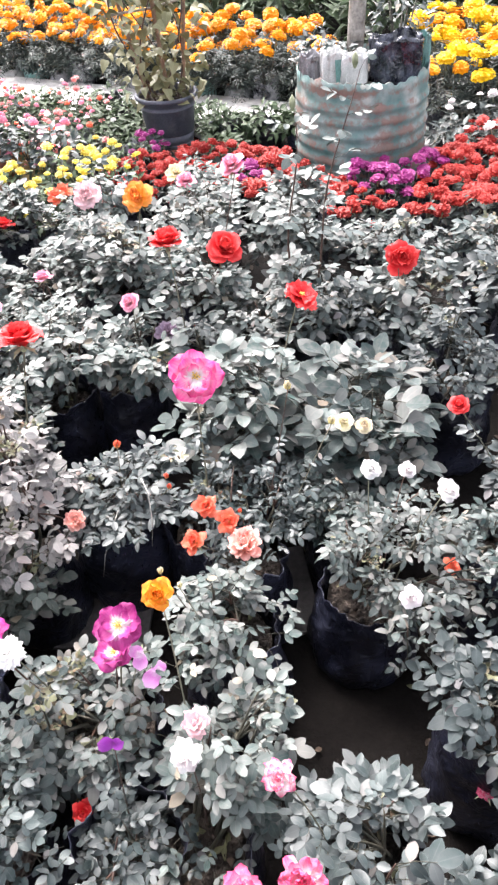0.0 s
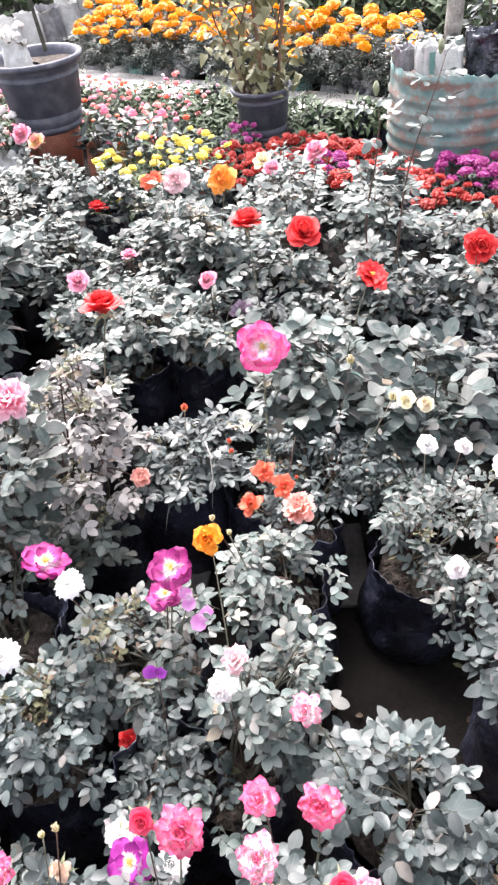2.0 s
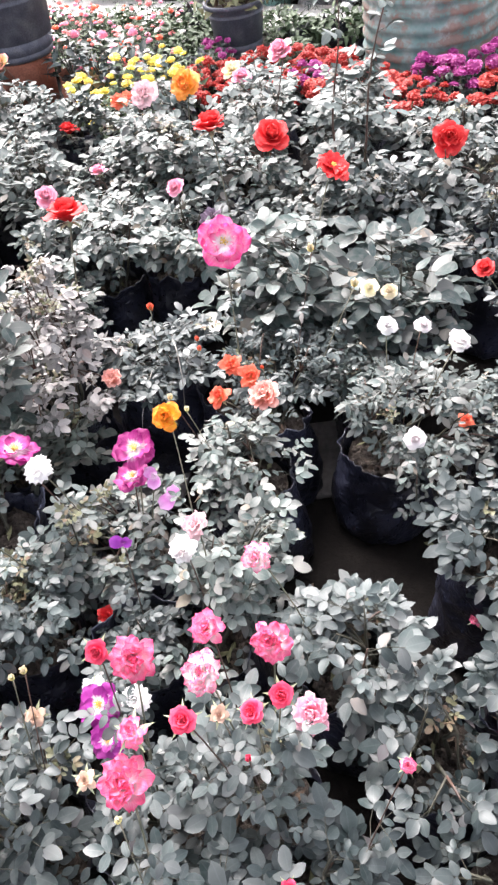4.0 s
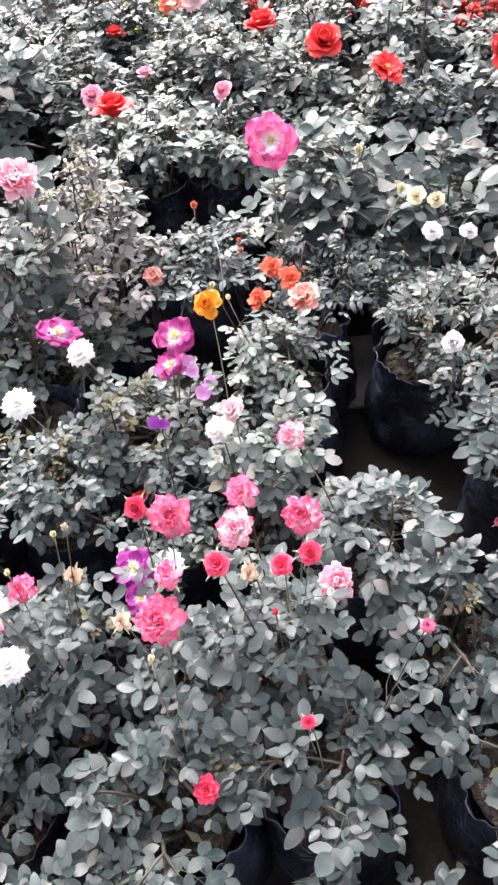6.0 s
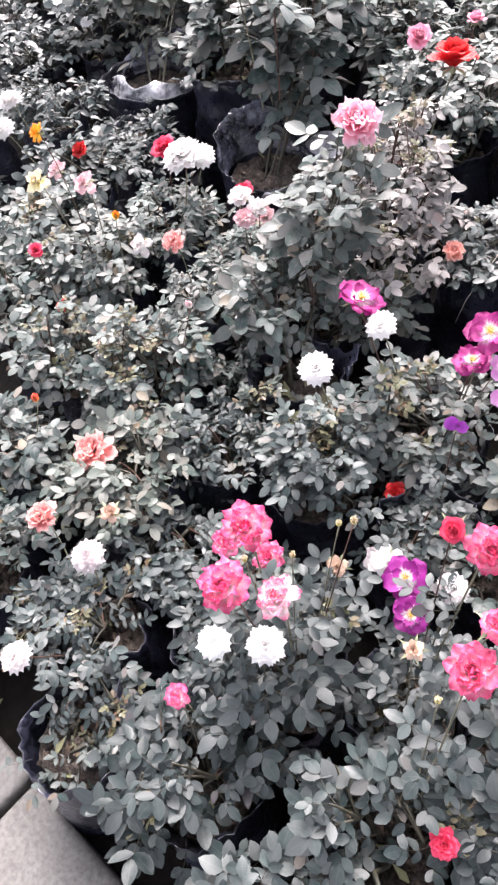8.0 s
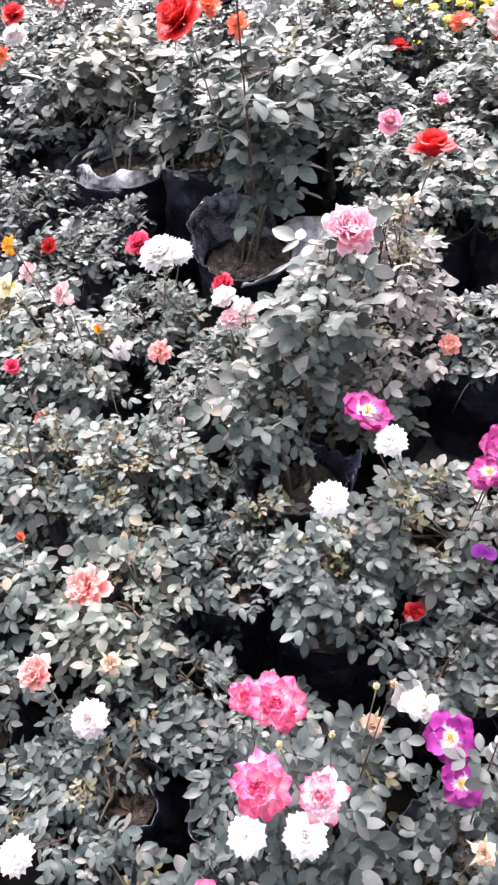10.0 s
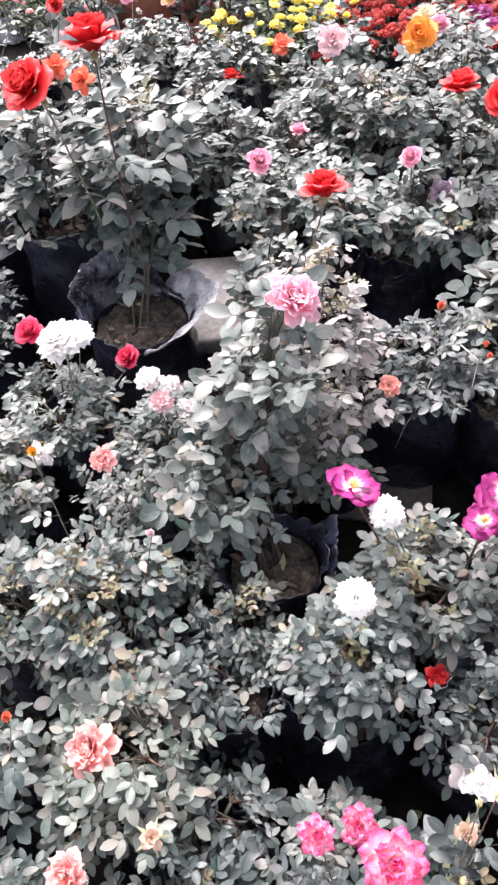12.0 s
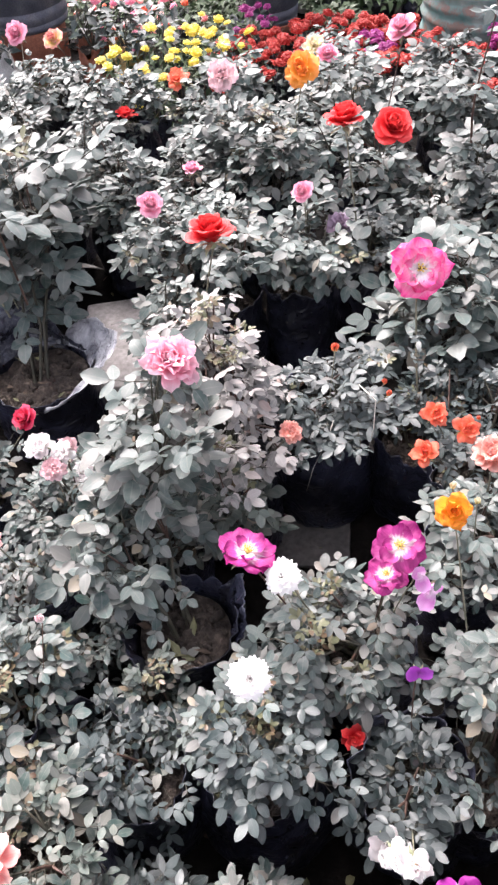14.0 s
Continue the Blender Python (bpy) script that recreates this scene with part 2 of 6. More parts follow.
STAKE = mottled("brown_cane_stake", [(0.3, (0.17, 0.10, 0.07)), (0.7, (0.30, 0.19, 0.13))], 24, 0.75, 120, 0.4)
TWIG = mottled("dry_pale_twig", [(0.3, (0.40, 0.36, 0.31)), (0.7, (0.60, 0.56, 0.50))], 40, 0.8)
SACK = mottled("white_woven_sack", [(0.3, (0.46, 0.455, 0.44)), (0.7, (0.70, 0.69, 0.67))], 16, 0.7, 240, 0.4, 0.003)
LITTER = mottled("dry_brown_leaf", [(0.3, (0.03, 0.020, 0.014)), (0.7, (0.11, 0.075, 0.052))], 60, 0.8)
SACK_GREEN = mottled("teal_printed_sack", [(0.3, (0.10, 0.22, 0.20)), (0.7, (0.20, 0.36, 0.33))], 18, 0.7, 240, 0.4, 0.003)
SACK_DUSTY = mottled("dusty_grey_plastic_bag", [(0.3, (0.17, 0.16, 0.17)), (0.7, (0.36, 0.35, 0.36))], 20, 0.6, 160, 0.5, 0.004)
SACK_OCHRE = mottled("ochre_paper_bag", [(0.3, (0.30, 0.19, 0.07)), (0.7, (0.48, 0.33, 0.15))], 20, 0.7, 160, 0.5, 0.004)


def film_material(name, low, high, rough, seed, dust_sheen=(0.42, 0.68)):
    """Crumpled polythene film; noise mixes in a paler tone for dusty patches and painted sheen."""
    m, n, l, b = material(name, rough, 0, 0.55)
    a, f, d = noise_node(n, l, 15, 3.0, 0.5), noise_node(n, l, 90, 4.0), noise_node(n, l, 9 + 3 * seed, 5.0)
    c = ramp(n, l, d.outputs["Fac"], [(dust_sheen[0], low), (dust_sheen[1], high)]).outputs["Color"]
    l.new(c, b.inputs["Base Color"])
    r = ramp(n, l, f.outputs["Fac"], [(0.3, (rough * 0.8,) * 3), (0.7, (min(1, rough * 1.5),) * 3)])
    l.new(r.outputs["Color"], b.inputs["Roughness"])
    a.inputs["Distortion"].default_value = 0.8
    b.inputs["Coat Weight"].default_value, b.inputs["Coat Roughness"].default_value = 0.35, 0.16
    folds = n.new("ShaderNodeMath")
    folds.operation, folds.inputs[1].default_value = "MULTIPLY", 4.0
    l.new(a.outputs["Fac"], folds.inputs[0])
    ridge = n.new("ShaderNodeMath")
    ridge.operation, ridge.inputs[1].default_value = "PINGPONG", 0.5
    l.new(folds.outputs[0], ridge.inputs[0])
    bump(n, l, b, ridge.outputs[0], 0.50, 0.010)
    return m


# the bluish paler patches of FILM are sheen put into the base colour
FILM = film_material("black_polythene", (0.0045, 0.0048, 0.0095), (0.034, 0.037, 0.062), 0.29, 0)
FILM_DUSTY = film_material("dusty_black_polythene", (0.010, 0.011, 0.019), (0.42, 0.42, 0.44), 0.20, 3, (0.40, 0.58))
FILM_GREY = film_material("grey_inner_side_of_polythene", (0.15, 0.15, 0.17), (0.50, 0.50, 0.53), 0.26, 4, (0.35, 0.62))
# black film with the bluish-grey sheen of its folds painted in as patches
FILM_SHEEN = film_material("black_polythene_painted_sheen", (0.010, 0.011, 0.018), (0.095, 0.10, 0.135), 0.22, 2, (0.44, 0.66))


def drum_material():
    m, n, l, b = material("rusted_teal_drum_paint", 0.6, 0.0, 0.4)
    a, f, h = noise_node(n, l, 4.0, 6.0, 0.65), noise_node(n, l, 26.0, 6.0, 0.7), noise_node(n, l, 11.0, 4.0)
    paint = ramp(n, l, h.outputs["Fac"], [(0.3, (0.060, 0.150, 0.146)), (0.5, (0.155, 0.235, 0.222)), (0.7, (0.36, 0.385, 0.36))]).outputs["Color"]
    rust = ramp(n, l, f.outputs["Fac"], [(0.3, (0.085, 0.040, 0.028)), (0.7, (0.23, 0.125, 0.098))]).outputs["Color"]
    tc, split = n.new("ShaderNodeTexCoord"), n.new("ShaderNodeSeparateXYZ")
    l.new(tc.outputs["Object"], split.inputs["Vector"])
    turns = n.new("ShaderNodeMath")
    turns.operation, turns.inputs[1].default_value = "MULTIPLY", 2 * math.pi / 0.055
    l.new(split.outputs["Z"], turns.inputs[0])
    ribs = n.new("ShaderNodeMath")
    ribs.operation = "SINE"
    l.new(turns.outputs[0], ribs.inputs[0])
    worn = n.new("ShaderNodeMath")  # paint wears through along the ribs first
    worn.operation, worn.inputs[1].default_value = "MULTIPLY_ADD", 0.045
    l.new(ribs.outputs[0], worn.inputs[0])
    l.new(mix(n, l, 0.5, a.outputs["Fac"], f.outputs["Fac"]), worn.inputs[2])
    where = worn.outputs[0]
    c = mix(n, l, ramp(n, l, where, [(0.485, (0, 0, 0)), (0.57, (0.85, 0.85, 0.85))]).outputs["Color"], paint, rust)
    l.new(c, b.inputs["Base Color"])
    bump(n, l, b, f.outputs["Fac"], 0.4, 0.003)
    return m


DRUM = drum_material()


# ---- geometry helpers ----
class Geo:
    """Gathers vertices, faces, UVs and material slots of one mesh."""

    def __init__(self):
        self.v, self.f, self.uv, self.slot = [], [], [], []

    def add(self, verts, faces, uvs=None, slot=0):
        k = len(self.v)
        self.v += [tuple(p) for p in verts]
        for face in faces:
            self.f.append(tuple(i + k for i in face))
            self.slot.append(slot)
            self.uv += [uvs[i] for i in face] if uvs else [(0.5, 0.2)] * len(face)

    def add_at(self, other, m, slot=None):
        k = len(self.v)
        self.v += [tuple(m @ Vector(p)) for p in other.v]
        self.f += [tuple(i + k for i in face) for face in other.f]
        self.uv += other.uv
        self.slot += other.slot if slot is None else [slot] * len(other.f)

    def tube(self, pts, radii, sides=5, slot=0, cap=True):
        rings, k = [], len(self.v)
        pts = [Vector(p) for p in pts]
        for i, p in enumerate(pts):
            d = (pts[min(i + 1, len(pts) - 1)] - pts[max(i - 1, 0)]).normalized()
            u = d.cross(Vector((0.3, 0.9, 0.1))).normalized()
            w = d.cross(u)
            r = radii[i] if isinstance(radii, (list, tuple)) else radii
            rings.append([p + (u * math.cos(a) + w * math.sin(a)) * r for a in [2 * math.pi * s / sides for s in range(sides)]])
        verts = [q for ring in rings for q in ring]
        faces = [(i * sides + s, i * sides + (s + 1) % sides, (i + 1) * sides + (s + 1) % sides, (i + 1) * sides + s) for i in range(len(pts) - 1) for s in range(sides)]
        if cap:
            faces.append(tuple(range((len(pts) - 1) * sides, len(pts) * sides)))
        self.add(verts, faces, None, slot)

    def lathe(self, profile, sides=40, wobble=None, slot=0, closed=False):
        verts, faces = [], []
        for r, z in profile:
            for s in range(sides):
                a = 2 * math.pi * s / sides
                q = Vector((r * math.cos(a), r * math.sin(a), z))
                verts.append(wobble(q, a, r, z) if wobble else q)
        n = len(profile)
        for i in range(n - 1):
            for s in range(sides):
                t = (s + 1) % sides
                faces.append((i * sides + s, i * sides + t, (i + 1) * sides + t, (i + 1) * sides + s))
        if closed:
            faces.append(tuple(range(sides))[::-1])
            faces.append(tuple(range((n - 1) * sides, n * sides)))
        self.add(verts, faces, None, slot)

    def mesh(self, name, mats, smooth=True):
        me = bpy.data.meshes.new(name)
        me.from_pydata(self.v, [], self.f)
        layer = me.uv_layers.new(name="UVMap")
        layer.data.foreach_set("uv", [c for q in self.uv for c in q])
        for m in mats if isinstance(mats, (list, tuple)) else [mats]:
            me.materials.append(m)
        me.polygons.foreach_set("material_index", self.slot)
        me.polygons.foreach_set("use_smooth", [smooth] * len(self.f))
        me.update()
        return me


def part(name, data, parent, m=None, label="", kind=""):
    """Links one mesh as a part under a thing or a part; m is its pose in the parent's space."""
    ob = new(name, data)
    ob.parent = parent
    if m is not None:
        ob.matrix_basis = m
    return tagged(ob, label, "", "", kind)


def thing(name, m, label, category, group=""):
    ob = new(name)
    ob.empty_display_size = 0.05
    ob.matrix_basis = m
    return tagged(ob, label, category, group)


def along(direction, spin=0.0):
    """A turn whose z axis lies along the direction."""
    return Vector(direction).normalized().to_track_quat("Z", "Y").to_matrix().to_4x4() @ Matrix.Rotation(spin, 4, "Z")


def leaflet(length, width, fold=0.10, droop=0.16, twist=0.0, stations=(0.0, 0.08, 0.25, 0.50, 0.75, 0.92, 1.0), shape=(0.10, 0.44, 0.85, 1.0, 0.78, 0.37, 0.0)):
    """A leaflet along +x with its upper face to +z."""
    g, verts, uvs, faces = Geo(), [], [], []
    for s, w in zip(stations, shape):
        hw = 0.5 * width * w
        z = -droop * length * s * s
        verts += [(s * length, -hw, z + fold * hw * 2 - twist * s * hw), (s * length, 0, z), (s * length, hw, z + fold * hw * 2 + twist * s * hw)]
        uvs += [(s, 0.0), (s, 0.5), (s, 1.0)]
    for i in range(len(stations) - 2):
        a = 3 * i
        faces += [(a, a + 3, a + 4, a + 1), (a + 1, a + 4, a + 5, a + 2)]
    a = 3 * (len(stations) - 2)
    faces += [(a, a + 4, a + 1), (a + 1, a + 4, a + 2)]
    g.add(verts, faces, uvs)
    return g


def compound_leaf(rng, pairs, wide, plain=False):
    """A rose leaf of unit length along +x: petiole, pairs of leaflets and one at the tip."""
    g = Geo()
    arch = rng.uniform(0.05, 0.30)
    at = lambda s: Vector((s, 0.04 * math.sin(5 * s), 0.10 * s - arch * s * s))
    g.tube([at(s) for s in (0, 0.34, 0.68)], [0.011, 0.009, 0.006], 3, 1, False)
    spots = [(0.66, rng.uniform(-0.2, 0.2), 0.42)]
    for k in range(pairs):
        s = 0.58 - (0.31 if pairs < 3 else 0.24) * k
        for side in (1, -1):
            spots.append((s, side * radians(rng.uniform(50, 78)), 0.35 - 0.05 * k))
    for s, yaw, size in spots:
        size *= rng.uniform(0.86, 1.12)
        bend = (rng.uniform(-0.05, 0.18), rng.uniform(-0.10, 0.42), rng.uniform(-0.7, 0.7))
        broad = size * wide * rng.uniform(0.9, 1.12)
        l = leaflet(size, broad, *bend, (0.0, 0.20, 0.52, 0.84, 1.0), (0.14, 0.78, 1.0, 0.52, 0.0)) if plain else leaflet(size, broad, *bend)
        m = Matrix.Translation(at(s)) @ Euler((rng.uniform(-0.30, 0.30), rng.uniform(-0.22, 0.30), yaw)).to_matrix().to_4x4()
        g.add_at(l, m, 0)
    return g


LEAF_GEOS = {}
LEAF_MESHES = {}


def leaf_geo(kind, k):
    if (kind, k) not in LEAF_GEOS:
        rng = random.Random(100 * len(kind.split("_")[0]) + k)
        LEAF_GEOS[kind, k] = compound_leaf(rng, {"broad": 2, "fine": 3 if k % 3 == 0 else 2, "mid": 2}[kind.split("_")[0]] - (1 if k == 5 else 0), {"broad": 0.65, "mid": 0.60, "fine": 0.51}[kind.split("_")[0]], kind.endswith("_plain"))
    return LEAF_GEOS[kind, k]


def leaf_mesh(kind, k, tint):
    if (kind, k, tint) not in LEAF_MESHES:
        LEAF_MESHES[kind, k, tint] = leaf_geo(kind, k).mesh("rose_leaf", [LEAF[tint], RED_STEM if tint == "bronze" else STEM])
    return LEAF_MESHES[kind, k, tint]


PETAL_ROWS = {3: (0.0, 0.55, 1.0), 4: (0.0, 0.35, 0.72, 1.0), 5: (0.0, 0.30, 0.60, 0.86, 1.0), 6: (0.0, 0.24, 0.48, 0.70, 0.88, 1.0)}


def petal(length, width, a0, a1, cup=0.25, ruffle=0.05, seed=0, rows=6, cols=5, point=0.0, roll=0.0):
    """A petal from the origin: it rises along +z and bends outwards to +x; a0 and a1 are its leans at base and tip, roll turns its upper corners back."""
    g, verts, uvs, faces = Geo(), [], [], []
    x = z = last = 0.0
    for s in PETAL_ROWS[rows]:
        a = radians(a0 + (a1 - a0) * 0.5 * (s + last))
        x += math.sin(a) * length * (s - last)
        z += math.cos(a) * length * (s - last)
        last = s
        a = radians(a0 + (a1 - a0) * s)
        if s < 0.6:
            w = width * (0.26 + 0.74 * math.sin(0.5 * math.pi * s / 0.6))
        else:
            w = width * math.sqrt(1 - ((s - 0.6) / 0.46) ** 2)
        for j in range(cols):
            t = 2 * j / (cols - 1) - 1
            h = cup * width * t * t * (1 - 0.35 * s) - roll * width * t * t * s ** 3 + ruffle * length * s * noise.noise((2.6 * t + seed * 7.3, 2.5 * s, seed * 1.7))
            back = (0.12 * t * t - point * (1 - abs(t))) * length * s ** 6
            verts.append((x - h * math.cos(a) - back * math.sin(a), 0.5 * w * t, z + h * math.sin(a) - back * math.cos(a)))
            uvs.append((s, j / (cols - 1)))
    for i in range(rows - 1):
        for j in range(cols - 1):
            k = i * cols + j
            faces.append((k, k + 1, k + cols + 1, k + cols))
    g.add(verts, faces, uvs)
    return g


# Petals from the heart outwards: share of the way, radius, height, lean at base and tip, length, width, cup, roll; all for a bloom one unit across.
TEA = [(0.0, 0.012, 0.18, -4, -20, 0.26, 0.24, 0.62, 0.0), (0.3, 0.030, 0.14, 3, 4, 0.33, 0.34, 0.50, 0.04), (0.6, 0.050, 0.08, 15, 32, 0.41, 0.43, 0.36, 0.14), (0.85, 0.060, 0.02, 36, 66, 0.47, 0.52, 0.24, 0.20), (1.0, 0.060, -0.02, 58, 96, 0.50, 0.56, 0.16, 0.22)]
SHAPES = {
    "full": TEA,
    "cup": TEA,
    "double": [(0.0, 0.012, 0.10, 4, -6, 0.20, 0.17, 0.5, 0.0), (0.3, 0.030, 0.09, 20, 28, 0.28, 0.22, 0.36, 0.0), (0.6, 0.045, 0.06, 40, 62, 0.38, 0.27, 0.26, 0.05), (0.85, 0.055, 0.02, 58, 86, 0.45, 0.30, 0.16, 0.09), (1.0, 0.060, -0.02, 70, 106, 0.48, 0.33, 0.10, 0.12)],
    "ruffled": [(0.0, 0.015, 0.10, 6, 4, 0.22, 0.20, 0.45, 0.0), (0.35, 0.035, 0.08, 22, 36, 0.33, 0.30, 0.32, 0.0), (0.7, 0.045, 0.03, 46, 72, 0.43, 0.40, 0.18, 0.12), (1.0, 0.050, -0.02, 66, 100, 0.50, 0.48, 0.08, 0.16)],
    "semi": [(0.0, 0.040, 0.04, 46, 58, 0.24, 0.20, 0.25, 0.0), (0.3, 0.045, 0.03, 56, 70, 0.36, 0.32, 0.18, 0.0), (0.65, 0.045, 0.01, 60, 80, 0.44, 0.42, 0.12, 0.05), (1.0, 0.050, -0.02, 74, 98, 0.52, 0.54, 0.06, 0.10)],
    "open": [(0.0, 0.045, 0.03, 48, 60, 0.30, 0.22, 0.22, 0.0), (0.45, 0.050, 0.0, 64, 82, 0.46, 0.42, 0.14, 0.0), (1.0, 0.050, -0.03, 74, 98, 0.52, 0.52, 0.08, 0.06)],
    "loose": [(0.0, 0.015, 0.11, 2, -4, 0.24, 0.20, 0.5, 0.0), (0.4, 0.040, 0.08, 18, 36, 0.35, 0.28, 0.30, 0.05), (0.75, 0.050, 0.02, 44, 76, 0.45, 0.35, 0.18, 0.15), (1.0, 0.060, -0.03, 66, 106, 0.49, 0.40, 0.08, 0.2)],
    "bud": [(0.0, 0.010, 0.05, 2, -22, 0.62, 0.42, 0.55, 0.0), (1.0, 0.050, 0.0, 16, -10, 0.66, 0.50, 0.42, 0.1)],
    "petals": [(0.0, 0.02, 0.0, 30, 50, 0.74, 0.62, 0.35, 0.0), (1.0, 0.02, 0.0, 52, 80, 0.82, 0.70, 0.25, 0.0)],
    "pompon": [(0.0, 0.004, 0.14, -4, 6, 0.18, 0.20, 0.30, 0.0), (0.25, 0.030, 0.12, 30, 50, 0.29, 0.26, 0.16, 0.0), (0.65, 0.060, 0.06, 60, 84, 0.40, 0.30, 0.08, 0.0), (1.0, 0.070, -0.02, 82, 112, 0.43, 0.31, 0.05, 0.0)],
}
PETALS = {"full": 34, "cup": 30, "double": 46, "ruffled": 28, "semi": 19, "open": 11, "loose": 19, "bud": 7, "petals": 2, "pompon": 100}
RUFFLE = {"bud": 0.03, "pompon": 0.12, "double": 0.38, "ruffled": 0.38, "semi": 0.40, "open": 0.34, "full": 0.16, "cup": 0.16}
POINT = {"pompon": 0.12, "loose": 0.05, "full": 0.05, "cup": 0.05}
PETAL_MESHES = {}


def stage(style, u):
    """The petal's numbers at a share u of the way from the heart to the rim."""
    rows = SHAPES[style]
    for lower, upper in zip(rows, rows[1:]):
        if u <= upper[0]:
            k = (u - lower[0]) / (upper[0] - lower[0])
            return [p + (q - p) * k for p, q in zip(lower[1:], upper[1:])]
    return rows[-1][1:]


def bloom(parent, colour, style, place, facing, size, root, seed, as_parts, cane=None):
    """A rose bloom with its stalk from root (both in the parent's space): stalk and sepals in one mesh, petals as its parts."""
    rng = random.Random(seed)
    place, root = Vector(place), Vector(root)
    turn = along(facing, rng.uniform(0, 6.28))
    axis = turn.to_3x3() @ Vector((0, 0, 1))
    place = place - axis * size * {"full": 0.19, "cup": 0.17, "double": 0.12, "ruffled": 0.14, "loose": 0.13, "bud": 0.26, "pompon": 0.08}.get(style, 0.0)  # place is the middle of the petals
    frame_m = Matrix.Translation(place) @ turn
    inverse = frame_m.inverted()
    g = Geo()
    base = place - axis * size * 0.12
    mid = root.lerp(base, 0.55) + Vector((0, 0, 0.10 * (base - root).length)) - axis * 0.02
    pts = [inverse @ (root * (1 - s) ** 2 + 2 * mid * s * (1 - s) + base * s * s) for s in (0, 0.25, 0.5, 0.75, 0.92, 1)]
    thick = 0.0007 + 0.012 * size
    g.tube(pts, [thick * 1.15, thick, thick, thick * 0.9, thick * 0.9, thick * 1.3], 5, 0)
    hip = Vector((0, 0, -size * 0.12))
    g.tube([hip, hip + Vector((0, 0, 0.05 * size)), hip + Vector((0, 0, 0.12 * size))], [0.045 * size, 0.075 * size, 0.05 * size], 7, 1)
    tiny = size < 0.036 and style != "petals"
    if tiny and style != "bud":
        sepal = petal(0.62 * size, 0.15 * size, 70, 100, 0.1, 0.1, 0, 4, 3, 0.2)
    else:
        sepal = petal((0.5 if tiny else 0.36) * size, 0.12 * size, 25 if style == "bud" else 75, 10 if style == "bud" else 125, 0.1, 0.0, 0, 4, 3, 0.2)
    for k in range(5):
        g.add_at(sepal, Matrix.Translation((0, 0, -0.04 * size)) @ Matrix.Rotation(k * 1.2566 + 0.3, 4, "Z"), 1)
    if style in ("open", "semi", "loose"):
        for k in range(16 if style == "open" else 10):
            a, r = k * 2.4, 0.011 * size * math.sqrt(k)
            tip = Vector((r * 2.4 * math.cos(a), r * 2.4 * math.sin(a), (0.2 if style == "loose" else 0.13) * size))
            g.tube([(0, 0, 0), tip, tip + Vector((0, 0, 0.014 * size))], [0.007 * size, 0.009 * size, 0.020 * size], 4, 2)
    flower = part("flower", g.mesh("flower_stalk", [cane or STALK, CALYX, STAMEN]), parent, frame_m, NAMES.get(colour, colour) + " rose " + {"bud": "bud", "petals": "petals hanging loose"}.get(style, "bloom"))
    whole = Geo()
    wild = {"double": 1.5, "ruffled": 1.3, "loose": 1.4, "semi": 1.0, "open": 0.9}.get(style, 0.6)
    count = PETALS[style]
    for k in range(count):
        u = k / (count - 1)
        group = min(7, int(8 * u))
        r, z = stage(style, u)[:2]
        a = k * 2.399963 + rng.uniform(-0.14, 0.14)
        m = Matrix.Rotation(a, 4, "Z") @ Matrix.Translation((r * size, 0, z * size)) @ Matrix.Rotation(wild * rng.uniform(-0.16, 0.16), 4, "Y") @ Matrix.Rotation(wild * rng.uniform(-0.18, 0.18), 4, "X") @ Matrix.Scale(size * rng.uniform(0.92, 1.06), 4)
        key = (style, group, k % 3, as_parts)
        if key not in PETAL_MESHES:
            a0, a1, length, width, cup, roll = stage(style, (group + 0.5) / 8)[2:]
            PETAL_MESHES[key] = petal(length, width, a0, a1, cup, RUFFLE.get(style, 0.25), group * 3 + k % 3, 6 if as_parts else 5, 5 if as_parts else 3, POINT.get(style, 0.0), roll)
        if as_parts:
            both = key + (colour,)
            if both not in PETAL_MESHES:
                PETAL_MESHES[both] = PETAL_MESHES[key].mesh("petal", PETAL[colour])
            part("petal", PETAL_MESHES[both], flower, m)
        else:
            whole.add_at(PETAL_MESHES[key], m)
    if not as_parts:
        part("corolla", whole.mesh("corolla", PETAL[colour]), flower)
    return flower


# ---- nursery bags ----
def crease(q):
    """Sharp folds: ridges where a soft field crosses nought."""
    return 1.0 - 2.2 * abs(noise.noise(q))


